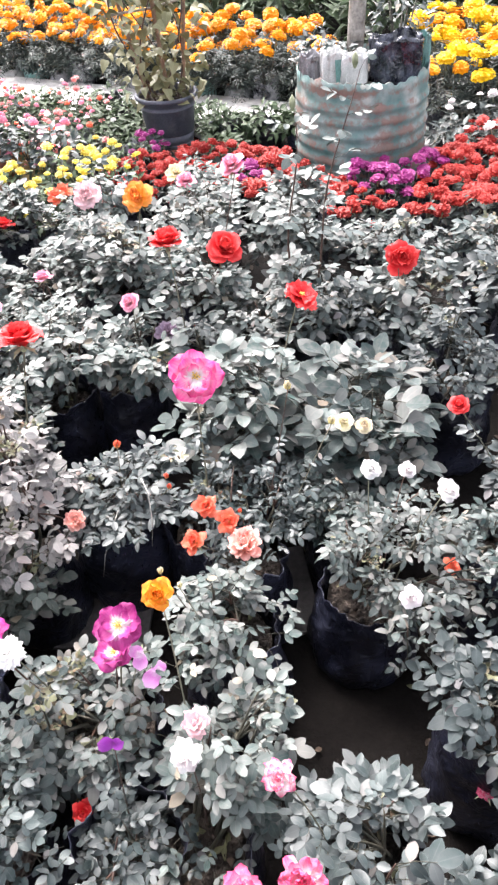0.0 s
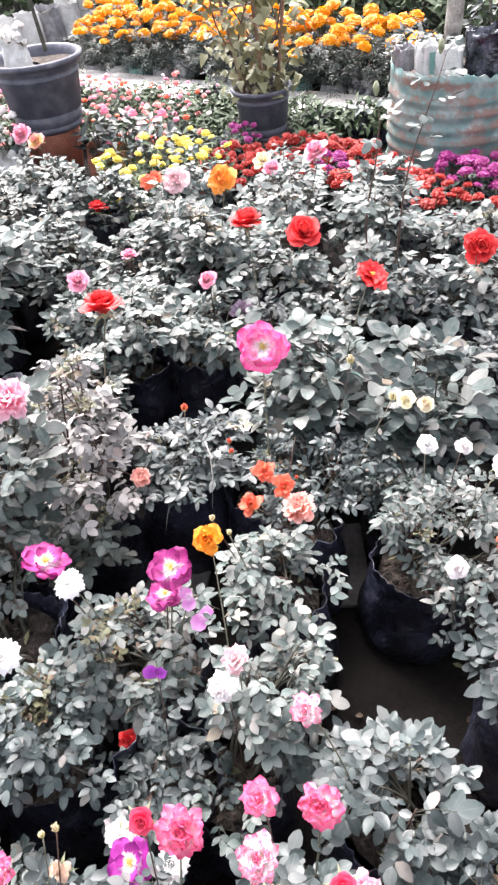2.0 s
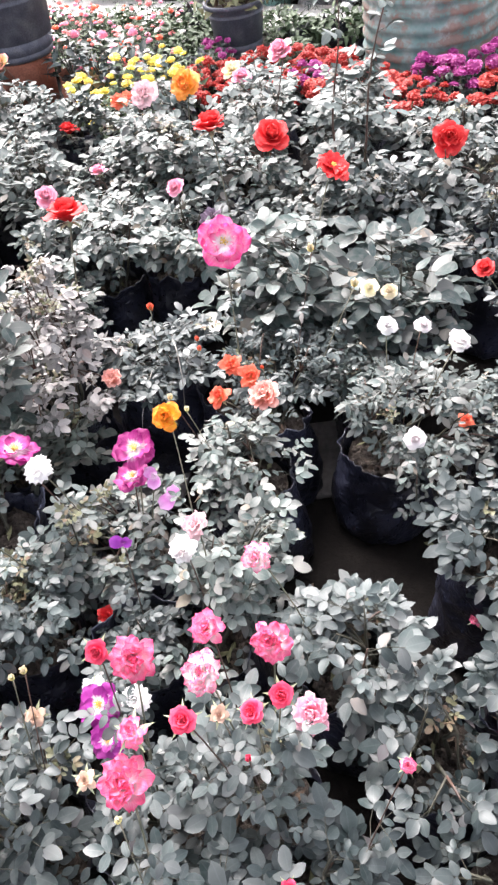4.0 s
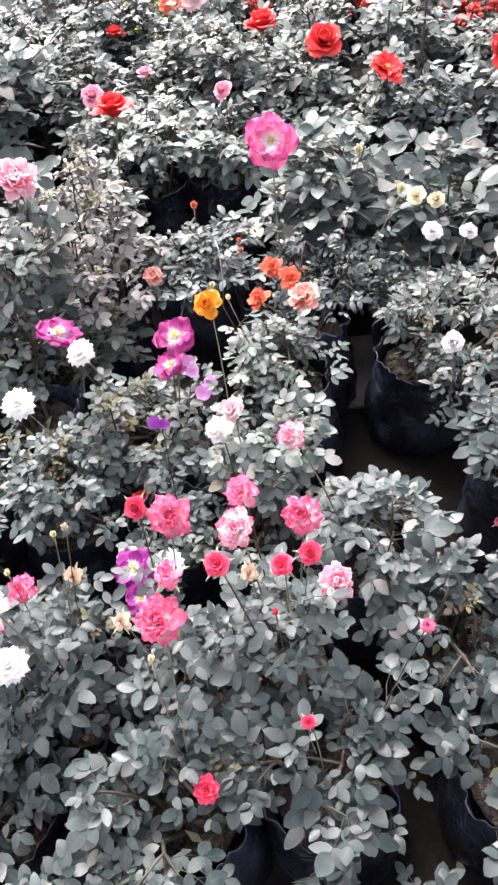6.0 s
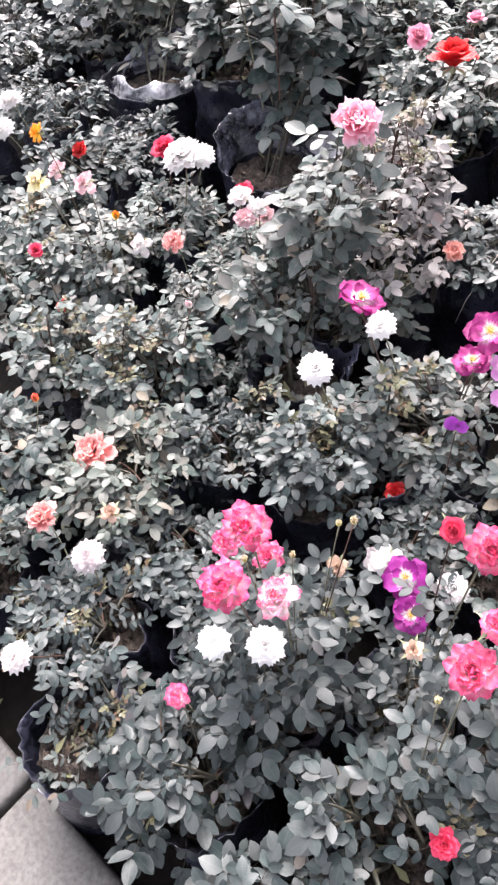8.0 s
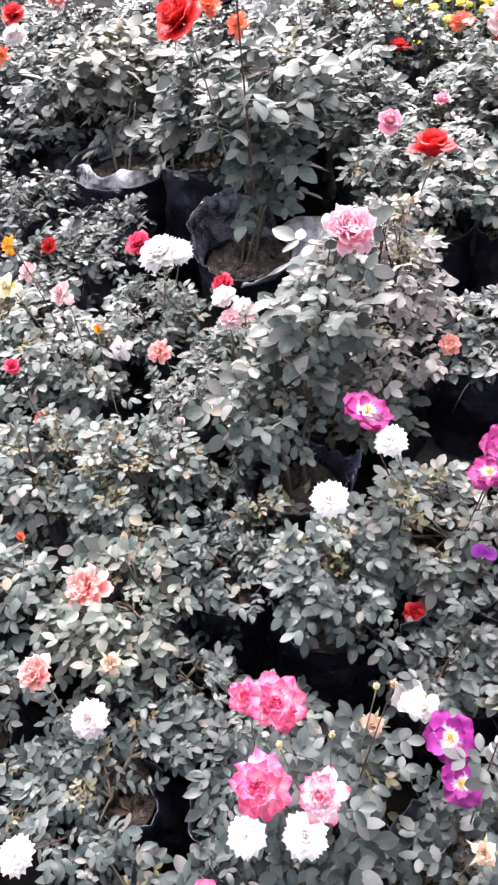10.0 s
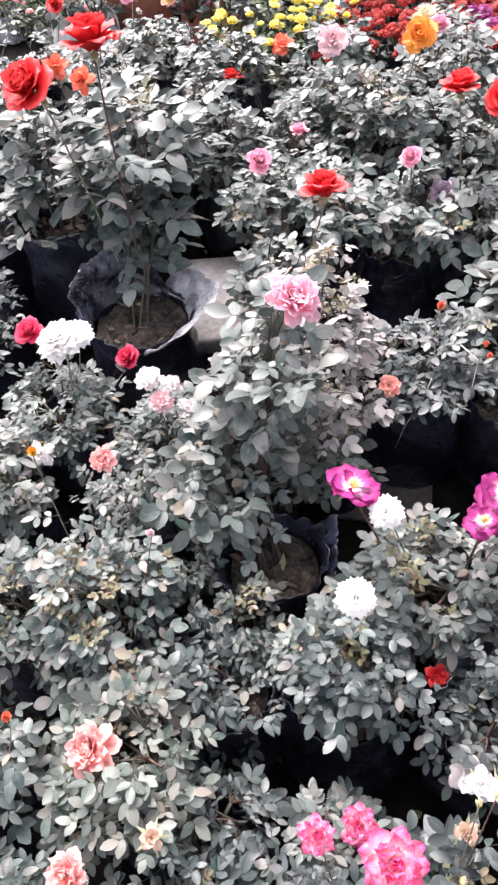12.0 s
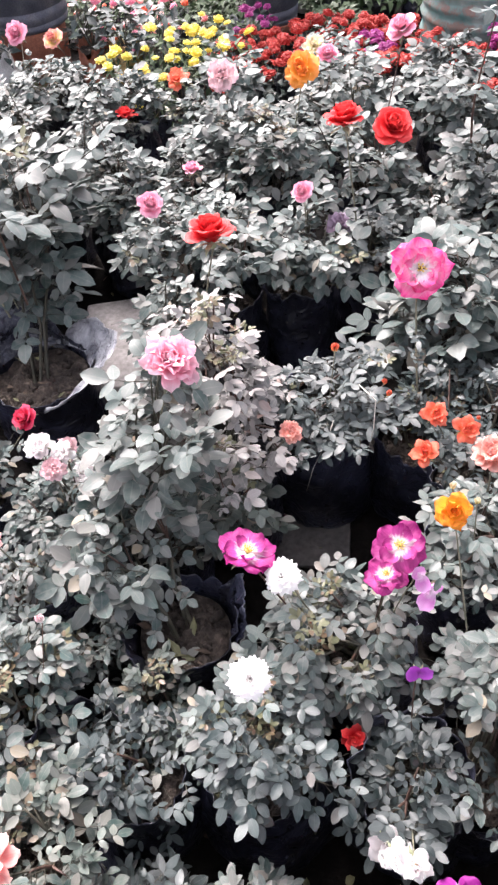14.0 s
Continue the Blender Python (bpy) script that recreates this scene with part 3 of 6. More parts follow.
def bag_meshes(rng, radius, height, fold, cuff=0.0, sides=52, rows=14, bits=0, flap=0.0, flap_at=2.4, out_at=-0.4, taper=0.14):
    """A filled polythene bag with creased wall and thin loose rim, and the soil in it. cuff: how far the rim falls outwards about out_at; flap: how high it stands up about flap_at."""
    off = rng.uniform(0, 50)
    lean = rng.uniform(0, 6.28)

    def wobble(q, a, r, z):
        up = z / height
        ca, sa = math.cos(a), math.sin(a)
        n = 0.0070 * crease(Vector((ca * 1.7 + off, sa * 1.7, z * 13))) + 0.0042 * crease(Vector((ca * 4.2, sa * 4.2 + off, z * 34))) + 0.0018 * crease(Vector((ca * 10, sa * 10 + off, z * 80))) + 0.007 * noise.noise((ca * 0.9 + off, sa * 0.9, z * 7))
        top_ = min(1.6, max(0.0, up - 0.80) / 0.22)
        pleat = (0.007 * crease(Vector((ca * 5.0 + off, sa * 5.0, z * 14))) + 0.009 * noise.noise((ca * 2.2 + off, sa * 2.2, 7.0))) * top_
        outward = max(0.0, math.cos(a - out_at)) ** 1.5
        upward = max(0.0, math.cos(a - flap_at)) ** 2
        k = 1 + (n + pleat) / max(r, 0.03) + cuff * (0.35 + outward) * top_ ** 2
        lift = fold * (noise.noise((ca * 1.6 + off, sa * 1.6, 3.1)) + 0.5 * noise.noise((ca * 4 + off, sa * 4, 1.1)) + 0.25 * noise.noise((ca * 12 + off, sa * 12, 1.1))) * top_ + flap * upward * top_ - cuff * 0.5 * height * outward * max(0.0, top_ - 0.9)
        slump = 0.010 * up * math.cos(a - lean)
        return Vector((q.x * k, q.y * k, max(0.0, z + lift + slump * (z > 0.02))))

    prof = [(0.02, 0.0), (0.76, 0.0), (0.92, 0.012), (1.0, 0.045)]
    for k in range(rows + 1):
        u = 0.09 + 0.83 * k / rows
        prof.append((1.05 - 0.09 * abs(2 * u - 0.8) ** 1.6, u))
    prof = [(r * (1 - taper * z ** 1.6), z) for r, z in prof]
    rim = [(0.965, 0.955), (0.97, 0.985), (0.975, 1.015), (0.98, 1.045), (0.985, 1.07)]
    neck = 1 - taper * 0.93
    rim = [(r * neck, z) for r, z in rim]
    prof += rim + [(r - 0.010, z) for r, z in rim[::-1]] + [(0.95 * neck, 0.93), (0.95 * neck, 0.84), (0.95 * neck, 0.76)]
    g = Geo()
    g.lathe([(radius * r, height * z) for r, z in prof], sides, wobble)
    for i in range((len(prof) - 9) * sides, len(g.slot)):
        g.slot[i] = 1
    s = Geo()
    rings = [(0.96 * neck * (1.0 - 0.098 * k), 0.86 + 0.006 * k) for k in range(10)] + [(0.02, 0.92)]
    s.lathe([(radius * r, height * z) for r, z in rings], 36, lambda q, a, r, z: q + Vector((0, 0, 0.018 * noise.noise((q.x * 26 + off, q.y * 26, 0)) + 0.010 * crease(Vector((q.x * 55 + off, q.y * 55, 0))) + 0.007 * noise.noise((q.x * 150 + off, q.y * 150, 0)))))
    for k in range(bits * 4):
        a, r, q = rng.uniform(0, 6.28), radius * neck * 0.85 * math.sqrt(rng.random()), rng.uniform(0.004, 0.011)
        s.lathe([(0.05 * q, -0.8 * q), (0.8 * q, -0.5 * q), (q, 0.1 * q), (0.65 * q, 0.7 * q), (0.05 * q, 0.85 * q)], 7, lambda p, aa, rr, zz: Vector((r * math.cos(a), r * math.sin(a), height * 0.895 + 0.004)) + p * (1 + 0.5 * noise.noise(p * 90 + Vector((k, off, 0)))))
    for k in range(bits):
        a, r = rng.uniform(0, 6.28), radius * rng.uniform(0.2, 0.75)
        bit = leaflet(rng.uniform(0.018, 0.034), rng.uniform(0.007, 0.015), 0.3, rng.uniform(-0.4, 0.3), 0.0, (0.0, 0.4, 1.0), (0.2, 1.0, 0.0))
        s.add_at(bit, Matrix.Translation((r * math.cos(a), r * math.sin(a), height * 0.915 + 0.006)) @ Euler((rng.uniform(-0.5, 0.5), rng.uniform(-0.5, 0.3), rng.uniform(0, 6.28))).to_matrix().to_4x4(), 1 + (k % 3 == 0))
    return g, s


def collar(radius, z, start, stop, height, lean, seed, rim=0.016):
    """A loose crumpled strip of film that stands up from a bag's rim between two angles, higher in its middle."""
    g, verts, n, rows = Geo(), [], 46, 9
    for layer in (0, 1):
        for j in range(rows):
            v = j / (rows - 1)
            for i in range(n):
                u = i / (n - 1)
                a = start + (stop - start) * u
                tall = (rim + height * math.sin(math.pi * min(1.0, max(0.0, u))) ** 0.7) * (1 + 0.28 * noise.noise((5 * u + seed, seed, 0)))
                q = Vector((3.2 * u + seed, 1.6 * v, seed))
                bulge = 0.013 * crease(q * 1.3) + 0.007 * crease(q * 3.1) + 0.004 * noise.noise(q * 9)
                r = radius - 0.003 + lean * tall * v + bulge * (0.25 + v) - 0.0012 * layer
                verts.append((r * math.cos(a), r * math.sin(a), z + tall * v + 0.006 * noise.noise((9 * u, seed, 2)) * v))
    k = n * rows
    faces = []
    for j in range(rows - 1):
        for i in range(n - 1):
            c = j * n + i
            faces += [(c, c + 1, c + n + 1, c + n), (k + c, k + c + n, k + c + n + 1, k + c + 1)]
    for i in range(n - 1):
        c = (rows - 1) * n + i
        faces.append((c, c + 1, k + c + 1, k + c))
    g.add(verts, faces)
    return g


BAGS = []
for k, (r, h, fold, cuff, flap, taper) in enumerate([(0.088, 0.220, 0.018, 0.0, 0.0, 0.22), (0.082, 0.195, 0.024, 0.08, 0.02, 0.10), (0.094, 0.245, 0.016, 0.0, 0.0, 0.22), (0.122, 0.215, 0.010, 0.04, 0.0, 0.04), (0.106, 0.185, 0.012, 0.0, 0.0, 0.30)]):
    g, s = bag_meshes(random.Random(40 + k), r, h, fold, cuff, bits=10, flap=flap, taper=taper)
    BAGS.append((g.mesh("nursery_bag", [FILM, FILM]), s.mesh("bag_soil", [SOIL, LITTER, LEAF["vine"]]), h * 0.91))

NAMES = {"magenta": "magenta", "red": "red", "cherry": "cherry red", "orange": "orange", "apricot": "apricot orange", "coral": "coral", "peach": "peach", "peachpink": "peach pink", "lightpink": "light pink", "rosepink": "rose pink", "pink": "deep pink", "pinkstripe": "striped pink", "pinkwhite": "pink and white", "palepink": "pale pink", "white": "white", "cream": "cream", "yellowpink": "yellow and pink", "purple": "purple", "violet": "violet purple", "lilac": "lilac", "plum": "plum violet", "mauve": "faded mauve", "dead": "withered cream"}


def rose_bush(x, y, top, radius, kind="mid", tint="grey", bag=(0, 0), blooms=(), leaf=0.082, shoots=24, seed=0, single=True, size=1.0, label="", low=0.20, film=None, young=0.05, bare=False):
    """A rose in a nursery bag. top and radius: its crown; bag: how far the bag stands from the crown's middle; blooms: (colour, style, x, y, z, width) in the place, and the way it faces where that is plain."""
    rng = random.Random(1000 + seed)
    leaf *= 0.86 if y < 1.5 else 1.04
    shoots *= 1.0 if y < 1.5 else 0.82
    home = Matrix.Translation((x + bag[0], y + bag[1], 0))
    colours = []
    for b in blooms:
        word = NAMES.get(b[0], b[0])
        if word not in colours:
            colours.append(word)
    words = {"grey": "grey-green", "dark": "dark green", "deep": "deep green", "light": "pale green", "olive": "olive green", "bronze": "bronze-tinted"}[tint] + " rose bush in black nursery bag"
    if len(colours) > 1 and len((words + " " + colours[0] + " " + colours[1]).split()) > 10:
        colours = colours[:1]
    if colours:
        words += ", " + " and ".join(colours[:2]) + (" bloom" if len(blooms) == 1 else " blooms")
    bush = thing("rose_bush", home, label or words, "rose bush", "potted roses in the nursery bed")
    mesh_bag, mesh_soil, soil_z = BAGS[seed % 3 if film is None else film]
    spin = Matrix.Rotation(rng.uniform(0, 6.28), 4, "Z") @ Matrix.Diagonal((size, size, size, 1))
    if film in (3, 4):
        spin = Matrix.Diagonal((size, size, size, 1))
    part("bag", mesh_bag, bush, spin, "crumpled black polythene bag")
    part("soil", mesh_soil, bush, spin, "dark potting soil")
    soil_z *= size
    # canes: a few main ones, each with side shoots that carry the leaves
    crown = Vector((-bag[0], -bag[1], 0))
    foliage, sites = Geo(), []
    heads = [(Vector(b[2:5]) - home.translation, 0.62 * b[5]) for b in blooms if b[1] != "bud"]
    clear = lambda m: all((m @ Vector((s, 0, 0)) - h).length > w for h, w in heads for s in (0.3, 0.75))
    shoots = round(shoots * (0.86 if y < 0.20 else 1.0 if y < 0.35 else 1.16))
    mains = max(4, shoots // 6)
    for i in range(mains):
        a = 2 * math.pi * (i + rng.uniform(-0.3, 0.3)) / mains
        reach, peak = (rng.uniform(0.68, 1.2), low + (top - low) * rng.uniform(0.72, 1.08)) if i else (0.45, top)
        foot = Vector((0.018 * math.cos(a), 0.018 * math.sin(a), soil_z - 0.01))
        fork = crown * 0.7 + Vector((0.42 * reach * radius * math.cos(a), 0.42 * reach * radius * math.sin(a), soil_z + 0.42 * (top - soil_z)))
        bend = foot.lerp(fork, 0.5) + Vector((rng.uniform(-0.015, 0.015), rng.uniform(-0.015, 0.015), 0.02))
        cane = Geo()
        cane.tube([foot, bend, fork], [0.0042, 0.0035, 0.0028], 5, 0)
        n = shoots // mains + (1 if i < shoots % mains else 0)
        for j in range(n):
            ta = a + (rng.uniform(-0.6, 0.6) if i else rng.uniform(-3.1, 3.1))
            tr = radius * math.sqrt(rng.uniform(0.02, 1.0))
            tip = crown + Vector((reach * tr * math.cos(ta), reach * tr * math.sin(ta), peak - (peak - low) * (0.66 * (tr / radius) ** 2 + 0.55 * rng.random() ** 1.8) * 0.95))
            knee = fork.lerp(tip, 0.5) + Vector((0, 0, 0.25 * (tip - fork).length * rng.uniform(0.2, 1)))
            run = [fork * (1 - s) ** 2 + 2 * knee * s * (1 - s) + tip * s * s for s in (0, 0.25, 0.5, 0.75, 1.0)]
            cane.tube(run, [0.0026, 0.0022, 0.0018, 0.0015, 0.0010], 4, 1 if tint == "bronze" or rng.random() < 0.25 else 0)
            sites.append((run, ta))
        part("cane", cane.mesh("cane", [STEM, RED_STEM]), bush)
        if film in (1, 3):
            for s in (0.50, 0.60, 0.70, 0.80, 0.90):
                m = Matrix.Translation(foot.lerp(bend, 2 * s) if s < 0.5 else bend.lerp(fork, 2 * s - 1)) @ Euler((rng.uniform(-0.5, 0.5), rng.uniform(-0.3, 0.6), rng.uniform(0, 6.28))).to_matrix().to_4x4() @ Matrix.Scale(leaf * rng.uniform(0.6, 1.0), 4)
                foliage.add_at(leaf_geo(kind, rng.randrange(6)), m)
    for run, ta in sites:
        if rng.random() < young:
            for q in range(5):
                m = Matrix.Translation(run[4]) @ Euler((rng.uniform(-0.4, 0.4), rng.uniform(-0.9, 0.1), 1.257 * q + rng.uniform(-0.3, 0.3))).to_matrix().to_4x4() @ Matrix.Scale(leaf * rng.uniform(0.4, 0.62), 4)
                foliage.add_at(leaf_geo(kind, rng.randrange(6)), m, 2)
        for s in (0.26, 0.44, 0.60, 0.75, 0.88, 1.0):
            q = s * 4
            i = min(3, int(q))
            p = run[i].lerp(run[i + 1], q - i)
            ya = ta + rng.choice((-1, 1)) * rng.uniform(0.3, 1.5)
            m = Matrix.Translation(p) @ Euler((rng.uniform(-0.55, 0.55), rng.uniform(-0.55, 0.40), ya)).to_matrix().to_4x4() @ Matrix.Scale(leaf * rng.uniform(0.62, 1.24) * (0.8 if s == 1.0 else 1.0), 4)
            k = rng.randrange(6)
            if not clear(m):
                continue
            if single and y < 1.7 and (s == 1.0 or (s > 0.8 and k < 1 and y < 1.0)):
                part("leaf", leaf_mesh(kind, k, tint), bush, m)
            else:
                foliage.add_at(leaf_geo(kind if single and s > 0.7 and y < 1.45 else kind + "_plain", k), m)
    if film in (None, 0, 2) and not bare:
        for k in range(10 if y < 0.2 else 26):
            a, r = rng.uniform(0, 6.28), 0.085 * size * math.sqrt(rng.uniform(0.05, 1.2))
            m = Matrix.Translation((r * math.cos(a), r * math.sin(a), soil_z + rng.uniform(0.02, 0.09))) @ Euler((rng.uniform(-0.5, 0.5), rng.uniform(-0.5, 0.4), a + rng.uniform(-1.2, 1.2))).to_matrix().to_4x4() @ Matrix.Scale(leaf * rng.uniform(0.7, 1.1), 4)
            foliage.add_at(leaf_geo(kind + "_plain", k % 6), m)
    for k, (colour, style, bx, by, bz, wide, *aim) in enumerate(blooms):
        wide *= {"double": 1.10, "full": 1.10, "cup": 1.06, "open": 1.05, "loose": 1.06}.get(style, 1.0)
        here = Vector((bx, by, bz)) - home.translation
        foot = crown * 0.5 + Vector((0.35 * (here.x - crown.x), 0.35 * (here.y - crown.y), max(soil_z, 0.45 * here.z)))
        if style == "pompon":
            face = (rng.uniform(-0.2, 0.2), -0.30 + rng.uniform(-0.15, 0.15), 0.95)
        elif style == "double":
            face = (rng.uniform(-0.3, 0.3), -0.45 + rng.uniform(-0.25, 0.25), 1)
        elif style == "open":
            face = (rng.uniform(-0.25, 0.25), -0.50 + rng.uniform(-0.2, 0.2), 0.85)
        elif style in ("semi", "petals", "ruffled"):
            face = (rng.uniform(-0.25, 0.25), -0.75 + rng.uniform(-0.2, 0.2), 0.75)
        elif style == "cup":
            face = (rng.uniform(-0.12, 0.12), rng.uniform(0.15, 0.4), 1)
        elif style == "bud":
            face = (rng.uniform(-0.25, 0.25), rng.uniform(-0.25, 0.25), 1)
        else:
            face = (rng.uniform(-0.3, 0.3), -0.5 + rng.uniform(-0.3, 0.3), 0.85)
        if aim:
            face = aim[0]
        for q in (0.26, 0.36, 0.44, 0.52, 0.58):
            p = foot.lerp(here, q) + Vector((0, 0, 0.12 * (here - foot).length * (1 - q)))
            m = Matrix.Translation(p) @ Euler((rng.uniform(-0.4, 0.4), rng.uniform(-0.5, 0.2), rng.uniform(0, 6.28))).to_matrix().to_4x4() @ Matrix.Scale(leaf * rng.uniform(0.7, 1.05), 4)
            foliage.add_at(leaf_geo(kind, rng.randrange(6)), m)
        bloom(bush, colour, style, here, face, wide, foot, seed * 31 + k, style != "pompon" and wide > 0.045, RED_STEM if k % 3 == 1 else STALK)
    if foliage.f:
        part("foliage", foliage.mesh("rose_foliage", [LEAF[tint], STEM, LEAF["young"]]), bush, None, "", "stuff")
    return bush


def tall_shoot(bush, foot, tip, leaves, seed):
    """A long bare young shoot with small pale leaves, part of a bush."""
    rng = random.Random(seed)
    foot, tip = Vector(foot), Vector(tip)
    run = [foot.lerp(tip, s) + Vector((0.012 * math.sin(6 * s + seed), 0.008 * math.sin(4 * s), 0)) for s in [k / 8 for k in range(9)]]
    g = Geo()
    g.tube(run, [0.0036 - 0.0003 * k for k in range(9)], 5)
    shoot = part("shoot", g.mesh("shoot", RED_STEM), bush, None, "long reddish young shoot")
    for k in range(leaves):
        s = 0.30 + 0.70 * k / (leaves - 1)
        i = min(7, int(s * 8))
        m = Matrix.Translation(run[i].lerp(run[i + 1], s * 8 - i)) @ Euler((rng.uniform(-0.3, 0.3), rng.uniform(-0.5, 0.1), 2.4 * k + rng.uniform(-0.4, 0.4))).to_matrix().to_4x4() @ Matrix.Scale(0.105 * (1.15 - 0.5 * s), 4)
        part("leaf", leaf_mesh("broad", k % 6, "light"), shoot, m)
    tipm = Geo()
    tipm.tube([tip, tip + Vector((0, 0, 0.012)), tip + Vector((0, 0, 0.026)), tip + Vector((0, 0, 0.036))], [0.003, 0.008, 0.007, 0.001], 7)
    part("bud", tipm.mesh("bud", CALYX), shoot, None, "closed pale green bud")

# ---- ground ----
def setting(name, data, label):
    return tagged(new(name, data), label, "", "", "structure")


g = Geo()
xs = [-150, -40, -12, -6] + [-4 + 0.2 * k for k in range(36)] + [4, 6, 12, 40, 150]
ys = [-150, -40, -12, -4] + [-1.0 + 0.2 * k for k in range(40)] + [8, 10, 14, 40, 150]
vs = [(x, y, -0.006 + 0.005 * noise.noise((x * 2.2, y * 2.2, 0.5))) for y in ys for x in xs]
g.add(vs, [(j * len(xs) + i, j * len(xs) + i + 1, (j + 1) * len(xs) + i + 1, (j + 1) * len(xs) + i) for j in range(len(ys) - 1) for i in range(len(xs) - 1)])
setting("ground", g.mesh("ground", GROUND), "trodden nursery earth, darkened for the shade between bags")


def slab(w, d, h, seed):
    """A worn concrete block with rounded edges, its base at z 0."""
    bm = bmesh.new()
    bmesh.ops.create_cube(bm, size=1)
    bmesh.ops.scale(bm, vec=(w, d, h), verts=bm.verts)
    bmesh.ops.bevel(bm, geom=bm.edges[:], offset=min(0.02, h * 0.3), segments=3, affect="EDGES", profile=0.6)
    for v in bm.verts:
        v.co.z += h / 2
        v.co += Vector((noise.noise(v.co * 9 + Vector((seed, 0, 0))), noise.noise(v.co * 9 + Vector((0, seed, 0))), 0)) * 0.008
    me = bpy.data.meshes.new("slab")
    bm.to_mesh(me)
    bm.free()
    me.materials.append(CONCRETE)
    me.polygons.foreach_set("use_smooth", [True] * len(me.polygons))
    return me


# edging blocks of the path beside the bed, where the walker stands
path = setting("path", slab(4.0, 1.1, 0.03, 5), "concrete walkway beside the rose bed")
path.matrix_basis = pose(-0.5, -1.30, 0.0, 0, 0, -14)
for k, (x, y, rz, w, d) in enumerate([(-0.597, -0.444, -14, 0.295, 0.45), (-0.894, -0.371, -14, 0.295, 0.45), (-0.295, -0.518, -14, 0.295, 0.45), (-1.192, -0.298, -14, 0.295, 0.45), (0.005, -0.593, -14, 0.295, 0.45)]):
    block = new("edging_block", slab(w, d, 0.05, k))
    block.matrix_basis = pose(x, y, 0, 0, 0, rz)
    tagged(block, "worn grey concrete edging block along the rose bed", "edging block", "edging blocks along the path")
for w, d, h, x, y, rz, words in ((0.22, 0.38, 0.05, -0.890, 1.585, 6, "grey worn concrete block between the nursery bags"), (0.27, 0.20, 0.012, -0.435, 0.975, -4, "grey earth-stained paving slab under the bags"), (0.15, 0.24, 0.012, -0.010, 1.010, 8, "grey earth-stained paving slab under the bags"), (0.11, 0.42, 0.012, -1.455, 1.640, 33, "thin grey concrete slab between two nursery bags")):
    block = new("ground_block", slab(w, d, h, 100 * w))
    block.data.materials[0] = SLAB_STAINED if "stained" in words else BLOCK_GREY
    block.matrix_basis = pose(x, y, 0, 0, 0, rz)
    tagged(block, words, "concrete block")
kerb = setting("path_far", slab(6.6, 0.42, 0.03, 3), "pale concrete strip in front of the marigolds")
kerb.data.materials[0] = PALE_PATH
kerb.matrix_basis = pose(-1.55, 5.06, 0.0, 0, 0, -26.6)

# fallen leaves and twigs between the bags
g, rng = Geo(), random.Random(55)
for k in range(420):
    q = Vector((rng.uniform(-1.9, 0.9), rng.uniform(-0.15, 2.5), rng.uniform(0.002, 0.008)))
    bit = leaflet(rng.uniform(0.014, 0.032), rng.uniform(0.007, 0.016), 0.25, rng.uniform(-0.4, 0.3), 0.0, (0.0, 0.35, 0.7, 1.0), (0.2, 1.0, 0.8, 0.0))
    g.add_at(bit, Matrix.Translation(q) @ Euler((rng.uniform(-0.4, 0.4), rng.uniform(-0.3, 0.2), rng.uniform(0, 6.28))).to_matrix().to_4x4(), (0, 0, 1)[k % 3])
litter = tagged(new("leaf_litter", g.mesh("leaf_litter", [LITTER, LEAF["vine"]])), "dry fallen leaves scattered between the nursery bags", "leaf litter", "", "stuff")

# ---- roses ----
bush_small = rose_bush(-0.536, 1.595, 0.44, 0.150, tint="light", leaf=0.078, film=1, low=.27, bag=(-0.031, -0.069), bare=True, seed=1, blooms=())
rose_bush(-0.341, 1.576, 0.44, 0.160, tint="light", leaf=0.078, film=0, low=.27, bag=(-0.047, -0.027), bare=True, seed=2, blooms=(("lightpink", "full", -0.366, 1.621, 0.427, 0.049), ("mauve", "loose", -0.284, 1.626, 0.327, 0.071),))
rose_bush(-0.051, 1.316, 0.44, 0.150, kind="broad", tint="light", leaf=0.132, shoots=20, bag=(0.000, 0.000), seed=3, blooms=(("red", "semi", 0.062, 1.403, 0.545, 0.080, (0.45, -0.25, 0.85)),))
rose_bush(0.205, 1.296, 0.44, 0.170, kind="broad", leaf=0.145, bag=(0.000, 0.000), seed=4, blooms=(("cream", "full", 0.138, 1.150, 0.392, 0.040), ("cream", "full", 0.180, 1.146, 0.384, 0.036),))
rose_bush(0.454, 1.454, 0.44, 0.150, tint="dark", leaf=0.071, bag=(0.000, 0.000), seed=5, blooms=())
bush_bag = rose_bush(-0.330, 1.070, 0.35, 0.150, kind="fine", tint="deep", leaf=0.066, shoots=42, size=1.10, film=2, low=.26, bag=(-0.025, 0.000), bare=True, seed=6, blooms=(("coral", "bud", -0.319, 1.059, 0.439, 0.027), ("coral", "bud", -0.230, 1.045, 0.360, 0.019), ("coral", "bud", -0.224, 1.024, 0.350, 0.019),))
rose_bush(-0.032, 1.085, 0.33, 0.160, kind="fine", leaf=0.062, shoots=32, film=0, bag=(-0.043, -0.150), tint="deep", seed=7, blooms=(("coral", "loose", -0.148, 0.967, 0.349, 0.050), ("coral", "loose", -0.103, 0.917, 0.359, 0.051), ("coral", "loose", -0.172, 0.908, 0.315, 0.052), ("cream", "bud", 0.108, 1.103, 0.438, 0.029), ("cream", "bud", 0.022, 1.130, 0.510, 0.029), ("coral", "bud", -0.080, 0.941, 0.360, 0.015),))
